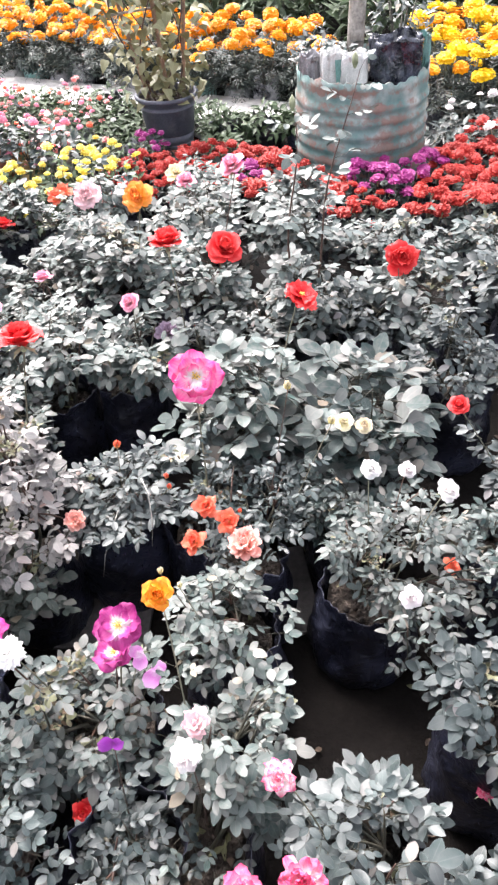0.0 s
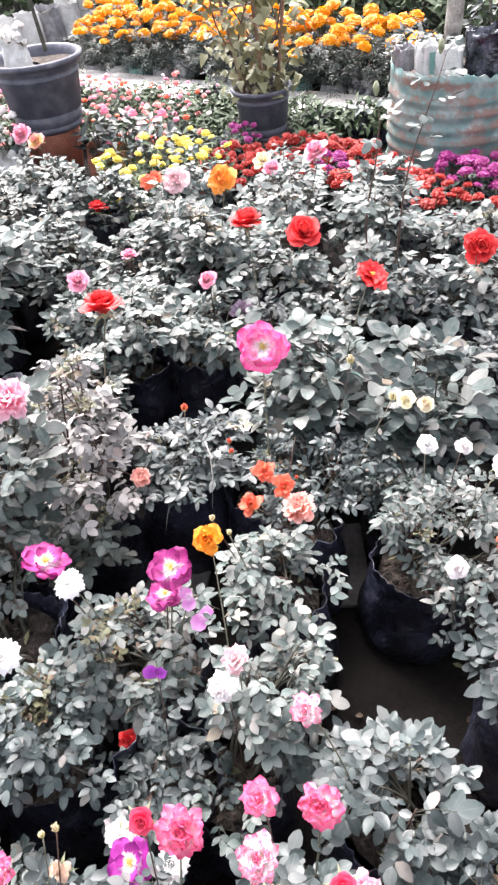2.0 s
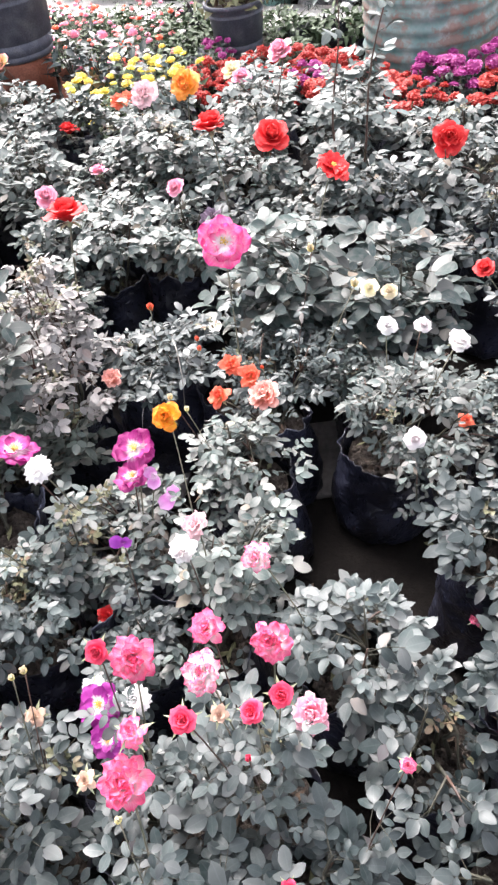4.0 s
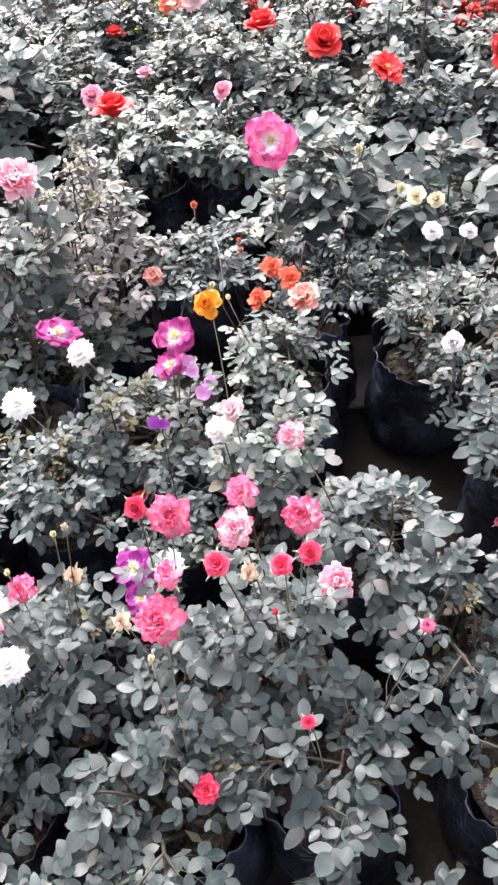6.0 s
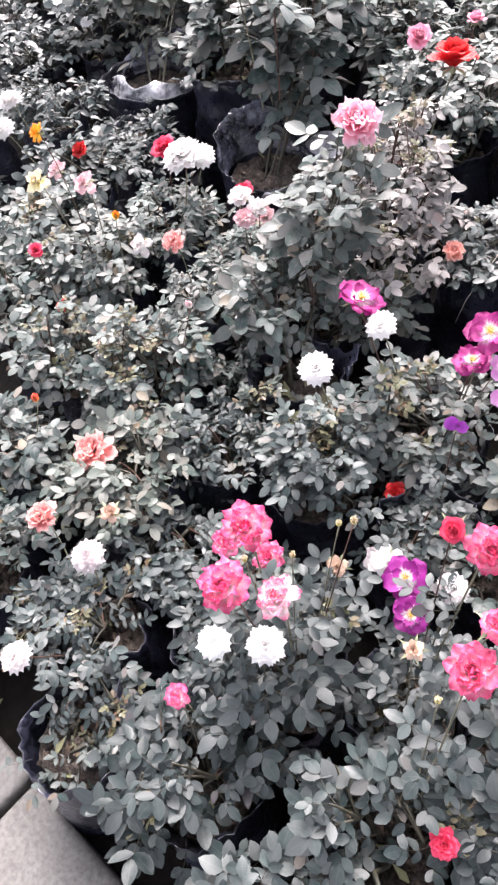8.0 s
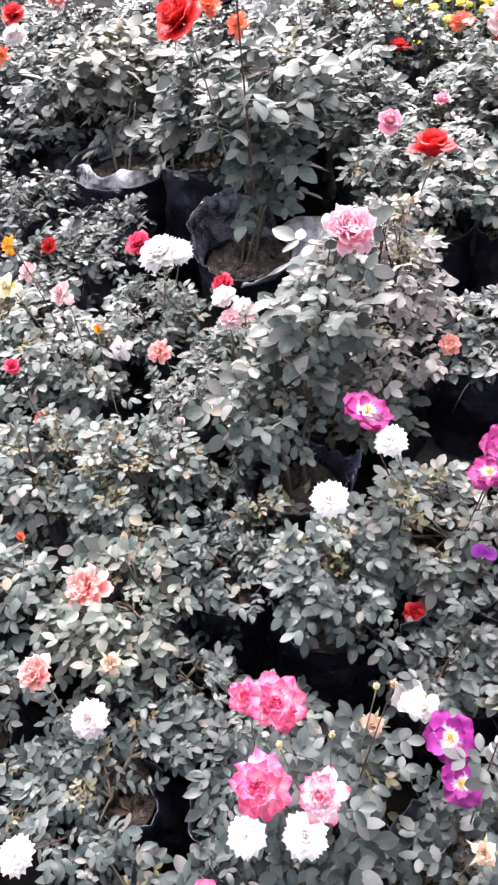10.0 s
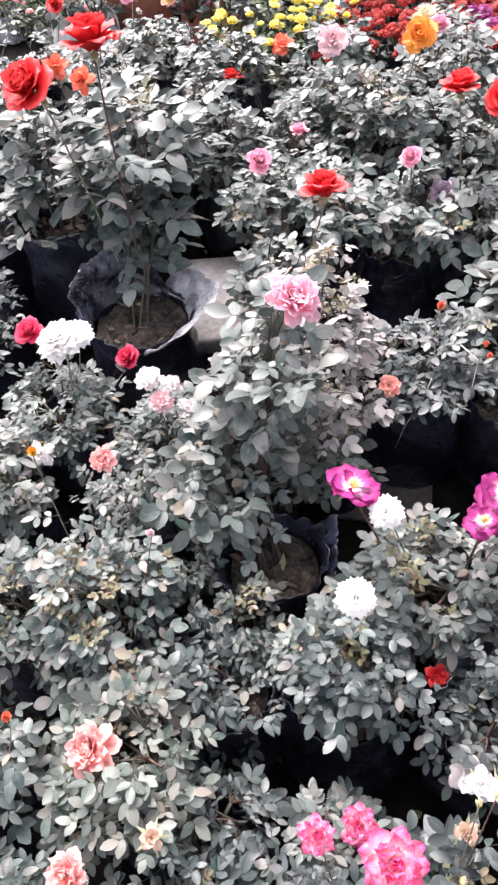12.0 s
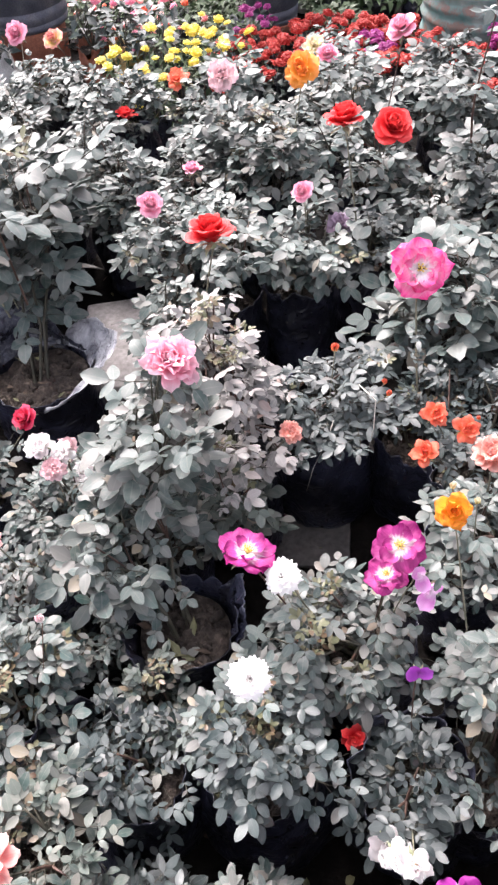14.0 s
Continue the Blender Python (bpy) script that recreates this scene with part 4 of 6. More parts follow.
rose_bush(0.240, 0.900, 0.38, 0.190, kind="fine", tint="grey", leaf=0.063, shoots=44, size=1.0, film=4, low=.16, bag=(-0.083, -0.030), seed=8, blooms=(("white", "full", 0.170, 0.973, 0.425, 0.038), ("white", "full", 0.236, 0.960, 0.431, 0.033), ("white", "full", 0.295, 0.892, 0.444, 0.042), ("white", "full", 0.209, 0.722, 0.369, 0.038), ("coral", "loose", 0.315, 0.857, 0.276, 0.037), ("cherry", "bud", 0.274, 0.781, 0.244, 0.023),))
rose_bush(-0.535, 1.000, 0.60, 0.175, tint="bronze", leaf=0.071, shoots=42, young=0.35, low=.22, bag=(0.000, -0.030), seed=9, blooms=(("peach", "double", -0.406, 0.953, 0.340, 0.045),))
bush_clods = rose_bush(-0.662, 0.797, 0.44, 0.130, kind="broad", tint="light", leaf=0.092, shoots=24, film=1, size=1.1, low=.27, bag=(0.062, -0.162), seed=10, blooms=())
rose_bush(-0.100, 0.745, 0.40, 0.085, tint="light", leaf=0.071, shoots=19, bag=(0.000, 0.000), seed=11, blooms=(("peach", "double", -0.070, 0.867, 0.354, 0.065), ("cream", "bud", -0.182, 0.662, 0.540, 0.017), ("cream", "bud", -0.153, 0.643, 0.530, 0.016),))
rose_bush(-0.347, 0.565, 0.38, 0.130, leaf=0.071, shoots=28, young=0.3, low=.12, bag=(0.045, 0.035), seed=12, blooms=(("purple", "open", -0.252, 0.624, 0.462, 0.070), ("purple", "open", -0.269, 0.614, 0.402, 0.058, (-0.10, -0.05, 1.0)), ("lilac", "petals", -0.225, 0.604, 0.418, 0.034), ("lilac", "petals", -0.205, 0.610, 0.361, 0.040), ("purple", "open", -0.460, 0.616, 0.471, 0.074, (0.30, 0.15, 0.95)), ("white", "pompon", -0.412, 0.584, 0.460, 0.051),))
rose_bush(-0.080, 0.509, 0.44, 0.120, tint="light", leaf=0.071, shoots=28, low=.16, bag=(-0.068, -0.094), seed=13, blooms=(("orange", "ruffled", -0.184, 0.629, 0.529, 0.051), ("white", "double", -0.139, 0.426, 0.457, 0.042), ("palepink", "double", -0.129, 0.472, 0.452, 0.040),))
rose_bush(0.335, 0.564, 0.36, 0.110, kind="broad", tint="dark", leaf=0.076, shoots=17, bag=(0.000, 0.000), seed=14, blooms=(("pink", "double", 0.303, 0.482, 0.181, 0.027),))
rose_bush(0.098, 0.370, 0.40, 0.120, tint="deep", leaf=0.080, shoots=22, bag=(0.000, 0.000), seed=15, blooms=(("pinkwhite", "double", -0.017, 0.367, 0.520, 0.041),))
rose_bush(-0.025, 0.161, 0.48, 0.120, kind="broad", tint="deep", leaf=0.070, shoots=21, bag=(0.000, 0.000), young=.12, seed=16, blooms=(("pink", "double", 0.005, 0.274, 0.472, 0.051), ("pink", "double", -0.057, 0.239, 0.564, 0.040), ("pinkwhite", "double", -0.049, 0.174, 0.585, 0.046), ("cherry", "full", 0.007, 0.138, 0.576, 0.025), ("cherry", "full", -0.053, 0.109, 0.616, 0.026), ("cherry", "full", 0.034, 0.163, 0.562, 0.026), ("rosepink", "double", 0.056, 0.192, 0.449, 0.048), ("cherry", "bud", -0.005, 0.118, 0.500, 0.014), ("dead", "loose", -0.044, 0.166, 0.500, 0.023),))
rose_bush(0.050, 0.015, 0.43, 0.120, kind="broad", tint="dark", leaf=0.072, shoots=18, bag=(0.000, 0.000), young=.14, seed=17, blooms=(("cherry", "full", 0.046, -0.001, 0.501, 0.015), ("pink", "double", 0.164, 0.120, 0.499, 0.017),))
rose_bush(-0.133, -0.042, 0.40, 0.140, tint="deep", leaf=0.072, shoots=18, bag=(0.000, 0.000), seed=18, blooms=(("pink", "double", -0.114, 0.063, 0.572, 0.052), ("cherry", "double", -0.085, -0.038, 0.331, 0.034), ("cream", "bud", -0.136, 0.049, 0.500, 0.015),))
rose_bush(-0.346, 0.094, 0.36, 0.130, tint="dark", leaf=0.074, shoots=24, bag=(0.000, 0.000), seed=19, blooms=(("pinkstripe", "double", -0.401, 0.135, 0.531, 0.060), ("pinkstripe", "double", -0.379, 0.049, 0.552, 0.057), ("pinkwhite", "double", -0.323, 0.065, 0.543, 0.047), ("white", "pompon", -0.343, 0.051, 0.425, 0.049), ("dead", "loose", -0.317, 0.198, 0.394, 0.029), ("cream", "bud", -0.382, 0.096, 0.530, 0.014), ("cream", "bud", -0.338, 0.129, 0.520, 0.015), ("cream", "bud", -0.297, 0.211, 0.500, 0.019), ("cream", "bud", -0.315, 0.206, 0.490, 0.015),))
rose_bush(-0.445, 0.430, 0.40, 0.098, tint="deep", leaf=0.062, shoots=26, size=1.05, film=4, low=.21, bag=(-0.025, 0.000), bare=True, seed=20, blooms=())
rose_bush(-0.470, 0.454, 0.38, 0.080, tint="light", leaf=0.064, shoots=26, young=0.45, low=.18, size=0.65, bag=(0.030, 0.116), seed=21, blooms=(("white", "pompon", -0.448, 0.425, 0.500, 0.052),))
rose_bush(-0.853, 0.475, 0.42, 0.160, leaf=0.071, shoots=38, young=0.45, low=.14, bag=(0.000, 0.000), tint="light", seed=22, blooms=(("orange", "bud", -0.935, 0.620, 0.523, 0.025), ("palepink", "bud", -0.759, 0.552, 0.423, 0.023),))
rose_bush(-1.060, 0.914, 0.37, 0.140, kind="fine", leaf=0.062, shoots=30, bag=(0.000, 0.000), tint="light", seed=23, blooms=(("white", "pompon", -1.043, 0.987, 0.417, 0.097), ("cherry", "full", -1.141, 1.050, 0.387, 0.058), ("cherry", "full", -0.966, 1.092, 0.276, 0.053), ("white", "pompon", -1.028, 1.038, 0.390, 0.063),))
rose_bush(-0.829, 0.868, 0.35, 0.130, kind="fine", leaf=0.065, shoots=28, bag=(0.000, 0.000), tint="light", seed=24, blooms=(("white", "double", -0.838, 0.885, 0.418, 0.050), ("white", "double", -0.800, 0.880, 0.402, 0.046), ("palepink", "double", -0.812, 0.850, 0.395, 0.044), ("palepink", "loose", -0.834, 0.963, 0.318, 0.050), ("white", "double", -0.790, 0.903, 0.315, 0.048),))
bush_cuffed = rose_bush(-0.985, 1.560, 0.62, 0.170, kind="broad", leaf=0.125, shoots=26, size=1.0, film=3, low=.45, bag=(-0.015, -0.270), seed=25, blooms=(("red", "full", -1.113, 1.345, 0.754, 0.108), ("red", "cup", -0.951, 1.319, 0.839, 0.115), ("coral", "loose", -1.089, 1.446, 0.745, 0.057),))
rose_bush(-1.195, 1.650, 0.66, 0.155, kind="broad", leaf=0.101, shoots=28, size=1.36, film=2, low=.34, bag=(-0.044, -0.112), seed=26, blooms=(("coral", "loose", -1.118, 1.629, 0.640, 0.065),))
rose_bush(-0.696, 1.650, 0.46, 0.150, tint="light", leaf=0.071, shoots=26, bag=(0.000, 0.000), seed=27, blooms=(("lightpink", "full", -0.722, 1.604, 0.440, 0.062), ("lightpink", "cup", -0.651, 1.849, 0.387, 0.055),))
rose_bush(-0.934, 2.023, 0.50, 0.180, tint="light", leaf=0.071, shoots=28, bag=(0.000, 0.000), seed=28, blooms=())
rose_bush(-1.420, 1.290, 0.26, 0.120, kind="fine", leaf=0.069, shoots=30, tint="deep", bag=(0.000, 0.000), seed=29, blooms=())
rose_bush(-1.144, 0.749, 0.42, 0.140, tint="light", leaf=0.071, shoots=31, young=0.3, bag=(0.000, 0.000), seed=30, blooms=(("white", "loose", -1.048, 0.782, 0.321, 0.051), ("orange", "loose", -1.132, 0.684, 0.619, 0.036), ("palepink", "loose", -1.063, 0.691, 0.521, 0.050), ("cream", "loose", -1.310, 0.792, 0.420, 0.060),))
rose_bush(-1.014, 0.491, 0.38, 0.130, tint="light", leaf=0.071, shoots=28, young=0.35, bag=(0.000, 0.000), seed=31, blooms=(("red", "full", -1.112, 0.570, 0.300, 0.034), ("cherry", "full", -1.103, 0.554, 0.456, 0.029),))
rose_bush(-0.754, 0.271, 0.36, 0.130, tint="olive", leaf=0.071, shoots=31, young=0.2, bag=(0.000, 0.000), seed=32, blooms=(("peachpink", "double", -0.806, 0.268, 0.316, 0.074),))
rose_bush(-0.653, 0.031, 0.32, 0.130, kind="fine", tint="deep", leaf=0.060, shoots=35, young=0.3, bag=(0.000, 0.000), seed=33, blooms=(("white", "pompon", -0.675, 0.088, 0.338, 0.053), ("white", "pompon", -0.659, -0.088, 0.361, 0.045), ("peachpink", "double", -0.784, 0.114, 0.343, 0.052),))
rose_bush(-0.396, -0.084, 0.34, 0.130, tint="dark", leaf=0.082, shoots=22, bag=(0.000, 0.000), seed=34, blooms=(("pinkstripe", "double", -0.435, -0.034, 0.352, 0.033),))
rose_bush(-0.436, 0.085, 0.33, 0.100, kind="fine", tint="dark", leaf=0.058, shoots=26, bag=(0.000, 0.000), seed=35, blooms=(("pinkstripe", "double", -0.486, 0.186, 0.358, 0.043), ("white", "pompon", -0.399, 0.024, 0.434, 0.042),))
rose_bush(-1.420, 1.020, 0.40, 0.150, tint="deep", shoots=26, bag=(0.000, 0.000), seed=36, blooms=(("red", "full", -1.433, 1.066, 0.325, 0.044), ("palepink", "loose", -1.325, 0.872, 0.400, 0.050), ("white", "pompon", -1.583, 1.036, 0.450, 0.065), ("white", "pompon", -1.557, 0.959, 0.420, 0.064),))
rose_bush(-1.250, 0.580, 0.40, 0.150, tint="light", shoots=26, bag=(0.000, 0.000), seed=37, blooms=())
rose_bush(-1.700, 1.280, 0.42, 0.170, kind="fine", tint="deep", leaf=0.069, shoots=28, bag=(0.000, 0.000), seed=38, blooms=())
rose_bush(-1.880, 1.760, 0.46, 0.170, tint="deep", shoots=28, bag=(0.000, 0.000), seed=39, blooms=(("cherry", "full", -1.550, 1.840, 0.215, 0.077), ("white", "pompon", -1.844, 1.671, 0.360, 0.043),))
rose_bush(-2.050, 1.550, 0.45, 0.180, shoots=28, single=False, tint="deep", bag=(0.000, 0.000), seed=40, blooms=())
rose_bush(-2.050, 2.000, 0.46, 0.180, shoots=30, single=False, tint="deep", bag=(0.000, 0.000), seed=41, blooms=(("red", "full", -2.204, 2.054, 0.500, 0.089), ("white", "pompon", -2.163, 1.982, 0.460, 0.090), ("coral", "loose", -2.115, 1.843, 0.450, 0.071), ("peachpink", "double", -2.112, 2.192, 0.500, 0.080),))
rose_bush(-1.550, 2.050, 0.48, 0.180, tint="deep", shoots=30, single=False, bag=(0.000, 0.000), seed=42, blooms=())
rose_bush(-2.350, 2.400, 0.45, 0.200, shoots=30, single=False, bag=(0.000, 0.000), seed=43, blooms=())
rose_bush(-1.950, 2.450, 0.45, 0.200, tint="light", shoots=30, single=False, bag=(0.000, 0.000), seed=44, blooms=(("peachpink", "double", -1.773, 2.925, 0.500, 0.085),))
rose_bush(-1.000, 0.220, 0.36, 0.140, shoots=26, bag=(0.000, 0.000), seed=45, blooms=(("coral", "bud", -0.888, 0.267, 0.416, 0.024),))
rose_bush(-0.920, 0.020, 0.32, 0.130, kind="fine", leaf=0.065, bag=(0.000, 0.000), seed=46, blooms=())
rose_bush(0.560, 1.050, 0.38, 0.160, tint="dark", shoots=28, bag=(0.000, 0.000), seed=47, blooms=(("red", "full", 0.370, 1.146, 0.428, 0.041),))
rose_bush(0.580, 0.720, 0.36, 0.150, tint="dark", bag=(0.000, 0.000), seed=48, blooms=())
rose_bush(0.700, 1.420, 0.44, 0.170, shoots=28, bag=(0.000, 0.000), seed=49, blooms=())
rose_bush(0.380, 0.300, 0.38, 0.130, kind="broad", tint="dark", leaf=0.076, shoots=15, bag=(0.000, 0.000), seed=50, blooms=())
rose_bush(0.300, 0.060, 0.38, 0.120, kind="broad", tint="dark", leaf=0.070, shoots=12, bag=(0.000, 0.000), young=.2, seed=51, blooms=())
rose_bush(0.200, -0.170, 0.32, 0.100, kind="broad", tint="dark", leaf=0.070, shoots=11, bag=(0.000, 0.000), seed=52, blooms=())
rose_bush(-0.200, -0.200, 0.30, 0.120, kind="broad", tint="deep", leaf=0.074, shoots=18, bag=(0.000, 0.000), seed=53, blooms=())
rose_bush(0.220, 0.240, 0.40, 0.110, kind="broad", tint="dark", leaf=0.070, shoots=9, bag=(0.000, 0.000), seed=54, blooms=())
rose_bush(-0.655, 1.370, 0.40, 0.115, tint="light", bag=(0.000, 0.000), seed=55, blooms=(("red", "cup", -0.544, 1.308, 0.537, 0.101),))
rose_bush(-0.200, 1.950, 0.48, 0.170, tint="light", shoots=28, bag=(0.000, 0.000), seed=56, blooms=(("red", "full", -0.129, 1.907, 0.420, 0.097), ("lightpink", "full", -0.097, 2.067, 0.594, 0.074),))
bush_tall = rose_bush(0.120, 1.820, 0.46, 0.170, shoots=28, bag=(0.000, 0.000), seed=57, blooms=())
rose_bush(0.420, 1.820, 0.46, 0.170, shoots=28, bag=(0.000, 0.000), seed=58, blooms=(("red", "ruffled", 0.364, 1.829, 0.399, 0.101),))
rose_bush(0.740, 1.800, 0.46, 0.170, tint="dark", shoots=28, single=False, bag=(0.000, 0.000), seed=59, blooms=())
rose_bush(-0.550, 2.150, 0.48, 0.170, tint="light", shoots=30, single=False, bag=(0.000, 0.000), seed=60, blooms=(("palepink", "ruffled", -0.591, 2.291, 0.437, 0.101),))
rose_bush(-0.220, 2.280, 0.48, 0.170, tint="light", shoots=30, single=False, bag=(0.000, 0.000), seed=61, blooms=(("lightpink", "full", -0.274, 2.415, 0.415, 0.069),))
rose_bush(0.100, 2.180, 0.46, 0.170, shoots=30, single=False, bag=(0.000, 0.000), seed=62, blooms=())
rose_bush(0.420, 2.160, 0.34, 0.170, shoots=30, single=False, bag=(0.000, 0.000), seed=63, blooms=())
rose_bush(0.740, 2.160, 0.34, 0.170, shoots=30, single=False, bag=(0.000, 0.000), seed=64, blooms=())
rose_bush(1.050, 2.050, 0.34, 0.180, shoots=30, single=False, bag=(0.000, 0.000), seed=65, blooms=())
rose_bush(-0.950, 2.520, 0.44, 0.170, tint="light", shoots=30, single=False, bag=(0.000, 0.000), seed=66, blooms=(("red", "cup", -0.927, 2.389, 0.308, 0.079), ("yellowpink", "full", -1.075, 2.351, 0.568, 0.061), ("coral", "loose", -0.773, 2.568, 0.326, 0.072), ("coral", "loose", -0.806, 2.799, 0.247, 0.083),))
rose_bush(-0.600, 2.500, 0.46, 0.170, tint="light", shoots=30, single=False, bag=(0.000, 0.000), seed=67, blooms=())
rose_bush(-0.220, 2.600, 0.42, 0.160, tint="light", shoots=28, single=False, bag=(0.000, 0.000), seed=68, blooms=(("cream", "loose", -0.311, 2.475, 0.422, 0.078),))
rose_bush(0.120, 2.500, 0.40, 0.160, shoots=28, single=False, bag=(0.000, 0.000), seed=69, blooms=())
rose_bush(-1.300, 2.420, 0.46, 0.180, tint="light", shoots=30, single=False, bag=(0.000, 0.000), seed=70, blooms=(("lightpink", "full", -1.370, 2.876, 0.429, 0.084),))
rose_bush(-1.620, 2.420, 0.46, 0.180, tint="deep", shoots=30, single=False, bag=(0.000, 0.000), seed=71, blooms=(("magenta", "open", -1.758, 2.227, 0.163, 0.057), ("red", "full", -1.566, 2.656, 0.480, 0.071),))
rose_bush(-0.880, 1.920, 0.44, 0.150, tint="light", shoots=26, bag=(0.000, 0.000), seed=72, blooms=())
rose_bush(-2.300, 1.750, 0.46, 0.190, shoots=26, single=False, tint="deep", bag=(0.000, 0.000), seed=73, blooms=())
rose_bush(-2.650, 2.450, 0.46, 0.200, tint="light", shoots=26, single=False, bag=(0.000, 0.000), seed=74, blooms=())
rose_bush(-1.980, 1.200, 0.42, 0.170, shoots=26, single=False, tint="deep", bag=(0.000, 0.000), seed=75, blooms=())
rose_bush(-1.600, 0.780, 0.40, 0.160, shoots=26, single=False, bag=(0.000, 0.000), seed=76, blooms=())
rose_bush(-1.150, 2.050, 0.46, 0.170, tint="light", shoots=28, single=False, bag=(0.000, 0.000), seed=77, blooms=())
rose_bush(-0.440, 2.020, 0.46, 0.160, tint="light", shoots=28, single=False, bag=(0.000, 0.000), seed=78, blooms=(("apricot", "ruffled", -0.353, 1.897, 0.589, 0.091),))
bush_crumpled = rose_bush(-1.660, 1.880, 0.52, 0.190, shoots=28, size=1.2, film=3, kind="broad", tint="olive", leaf=0.120, low=.40, bag=(0.130, -0.330), seed=79, blooms=())
rose_bush(-0.621, 0.229, 0.29, 0.080, kind="fine", tint="deep", leaf=0.058, shoots=20, low=.08, bag=(-0.010, -0.050), size=.8, seed=80, blooms=(("dead", "loose", -0.687, 0.165, 0.341, 0.032),))
rose_bush(-0.740, 0.424, 0.30, 0.090, kind="fine", tint="dark", leaf=0.058, shoots=18, low=.08, bag=(0.000, 0.000), seed=81, blooms=())
rose_bush(-0.585, 0.835, 0.63, 0.075, kind="broad", tint="light", leaf=0.098, shoots=13, low=.46, bag=(-0.177, 0.056), seed=82, blooms=(("rosepink", "double", -0.551, 0.821, 0.650, 0.084),))
rose_bush(-0.130, 1.110, 0.31, 0.070, kind="fine", tint="deep", leaf=0.058, shoots=12, film=1, low=.20, bag=(-0.032, -0.070), seed=83, blooms=(("magenta", "semi", -0.161, 1.168, 0.515, 0.108),))
rose_bush(-0.220, 1.640, 0.34, 0.100, tint="dark", leaf=0.070, shoots=16, bag=(0.000, 0.000), seed=84, blooms=(("red", "cup", -0.260, 1.709, 0.547, 0.095),))
rose_bush(-0.659, 0.414, 0.31, 0.070, kind="fine", tint="deep", leaf=0.058, shoots=18, low=.10, bag=(0.000, 0.000), seed=85, blooms=())
rose_bush(-0.865, 0.722, 0.33, 0.100, kind="fine", tint="grey", leaf=0.058, shoots=18, low=.10, bag=(0.000, 0.000), seed=86, blooms=(("peachpink", "double", -0.855, 0.663, 0.459, 0.045),))
rose_bush(-0.584, -0.117, 0.24, 0.060, kind="fine", leaf=0.055, shoots=16, young=.7, low=.08, bag=(0.000, 0.000), seed=87, blooms=())
rose_bush(-0.186, 0.124, 0.30, 0.080, tint="dark", leaf=0.062, shoots=18, low=.10, bag=(0.000, 0.000), seed=88, blooms=(("pink", "double", -0.137, 0.199, 0.562, 0.052), ("violet", "open", -0.228, 0.216, 0.399, 0.058), ("violet", "open", -0.204, 0.171, 0.401, 0.046), ("white", "pompon", -0.167, 0.206, 0.438, 0.040), ("cherry", "full", -0.179, 0.202, 0.570, 0.028), ("pink", "double", -0.107, 0.102, 0.601, 0.031), ("dead", "loose", -0.175, 0.080, 0.520, 0.023),))
rose_bush(-0.625, 0.535, 0.27, 0.075, tint="olive", leaf=0.062, shoots=18, low=.12, bag=(-0.020, -0.050), size=0.60, seed=89, blooms=())
rose_bush(-0.250, 0.395, 0.30, 0.075, tint="dark", leaf=0.060, shoots=20, low=.10, bag=(0.000, 0.000), seed=90, blooms=(("white", "loose", -0.285, 0.282, 0.295, 0.043), ("red", "loose", -0.328, 0.449, 0.225, 0.040), ("white", "loose", -0.292, 0.299, 0.264, 0.054), ("white", "loose", -0.268, 0.265, 0.336, 0.043), ("plum", "petals", -0.245, 0.461, 0.423, 0.030),))
rose_bush(-0.470, 0.235, 0.29, 0.050, tint="light", leaf=0.060, shoots=14, low=.12, bag=(0.020, -0.070), size=.8, seed=91, blooms=(("pinkstripe", "double", -0.437, 0.213, 0.307, 0.047),))

rose_bush(-0.050, 1.740, 0.35, 0.130, leaf=0.070, shoots=24, bag=(0.000, 0.000), seed=94, blooms=())
rose_bush(0.270, 1.730, 0.38, 0.130, tint="dark", leaf=0.070, shoots=22, bag=(0.000, 0.000), seed=95, blooms=())

rose_bush(-2.150, 2.320, 0.48, 0.190, tint="deep", shoots=28, single=False, bag=(0.000, 0.000), seed=96, blooms=())
rose_bush(-1.820, 2.180, 0.50, 0.180, kind="broad", tint="olive", leaf=0.095, shoots=28, single=False, bag=(0.000, 0.000), seed=97, blooms=())
rose_bush(-2.330, 2.050, 0.46, 0.180, tint="deep", shoots=28, single=False, bag=(0.000, 0.000), seed=98, blooms=())
rose_bush(-1.370, 0.800, 0.36, 0.150, tint="light", shoots=28, bag=(0.000, 0.000), seed=99, blooms=())
rose_bush(-1.180, 1.840, 0.44, 0.150, tint="deep", leaf=0.080, shoots=24, bag=(0.000, 0.000), seed=100, blooms=())
rose_bush(-0.700, 1.930, 0.42, 0.140, tint="light", leaf=0.072, shoots=24, bag=(0.000, 0.000), seed=101, blooms=())
rose_bush(-1.250, 2.700, 0.44, 0.170, tint="light", shoots=26, single=False, bag=(0.000, 0.000), seed=102, blooms=())
rose_bush(-0.755, 0.655, 0.29, 0.080, kind="fine", tint="light", leaf=0.058, shoots=18, low=.10, bag=(0.000, 0.000), size=0.60, seed=103, blooms=())
rose_bush(0.130, 1.060, 0.34, 0.110, kind="fine", tint="grey", leaf=0.058, shoots=26, low=.16, bag=(0.000, 0.030), size=0.85, seed=106, blooms=())
rose_bush(0.440, 0.900, 0.36, 0.130, kind="fine", tint="grey", leaf=0.060, shoots=32, low=.10, bag=(0.000, 0.000), seed=107, blooms=(("coral", "loose", 0.470, 0.800, 0.360, 0.030),))
rose_bush(-0.500, 0.890, 0.33, 0.090, kind="broad", tint="olive", leaf=0.078, shoots=16, low=.15, bag=(-0.150, -0.030), size=0.65, seed=105, blooms=())

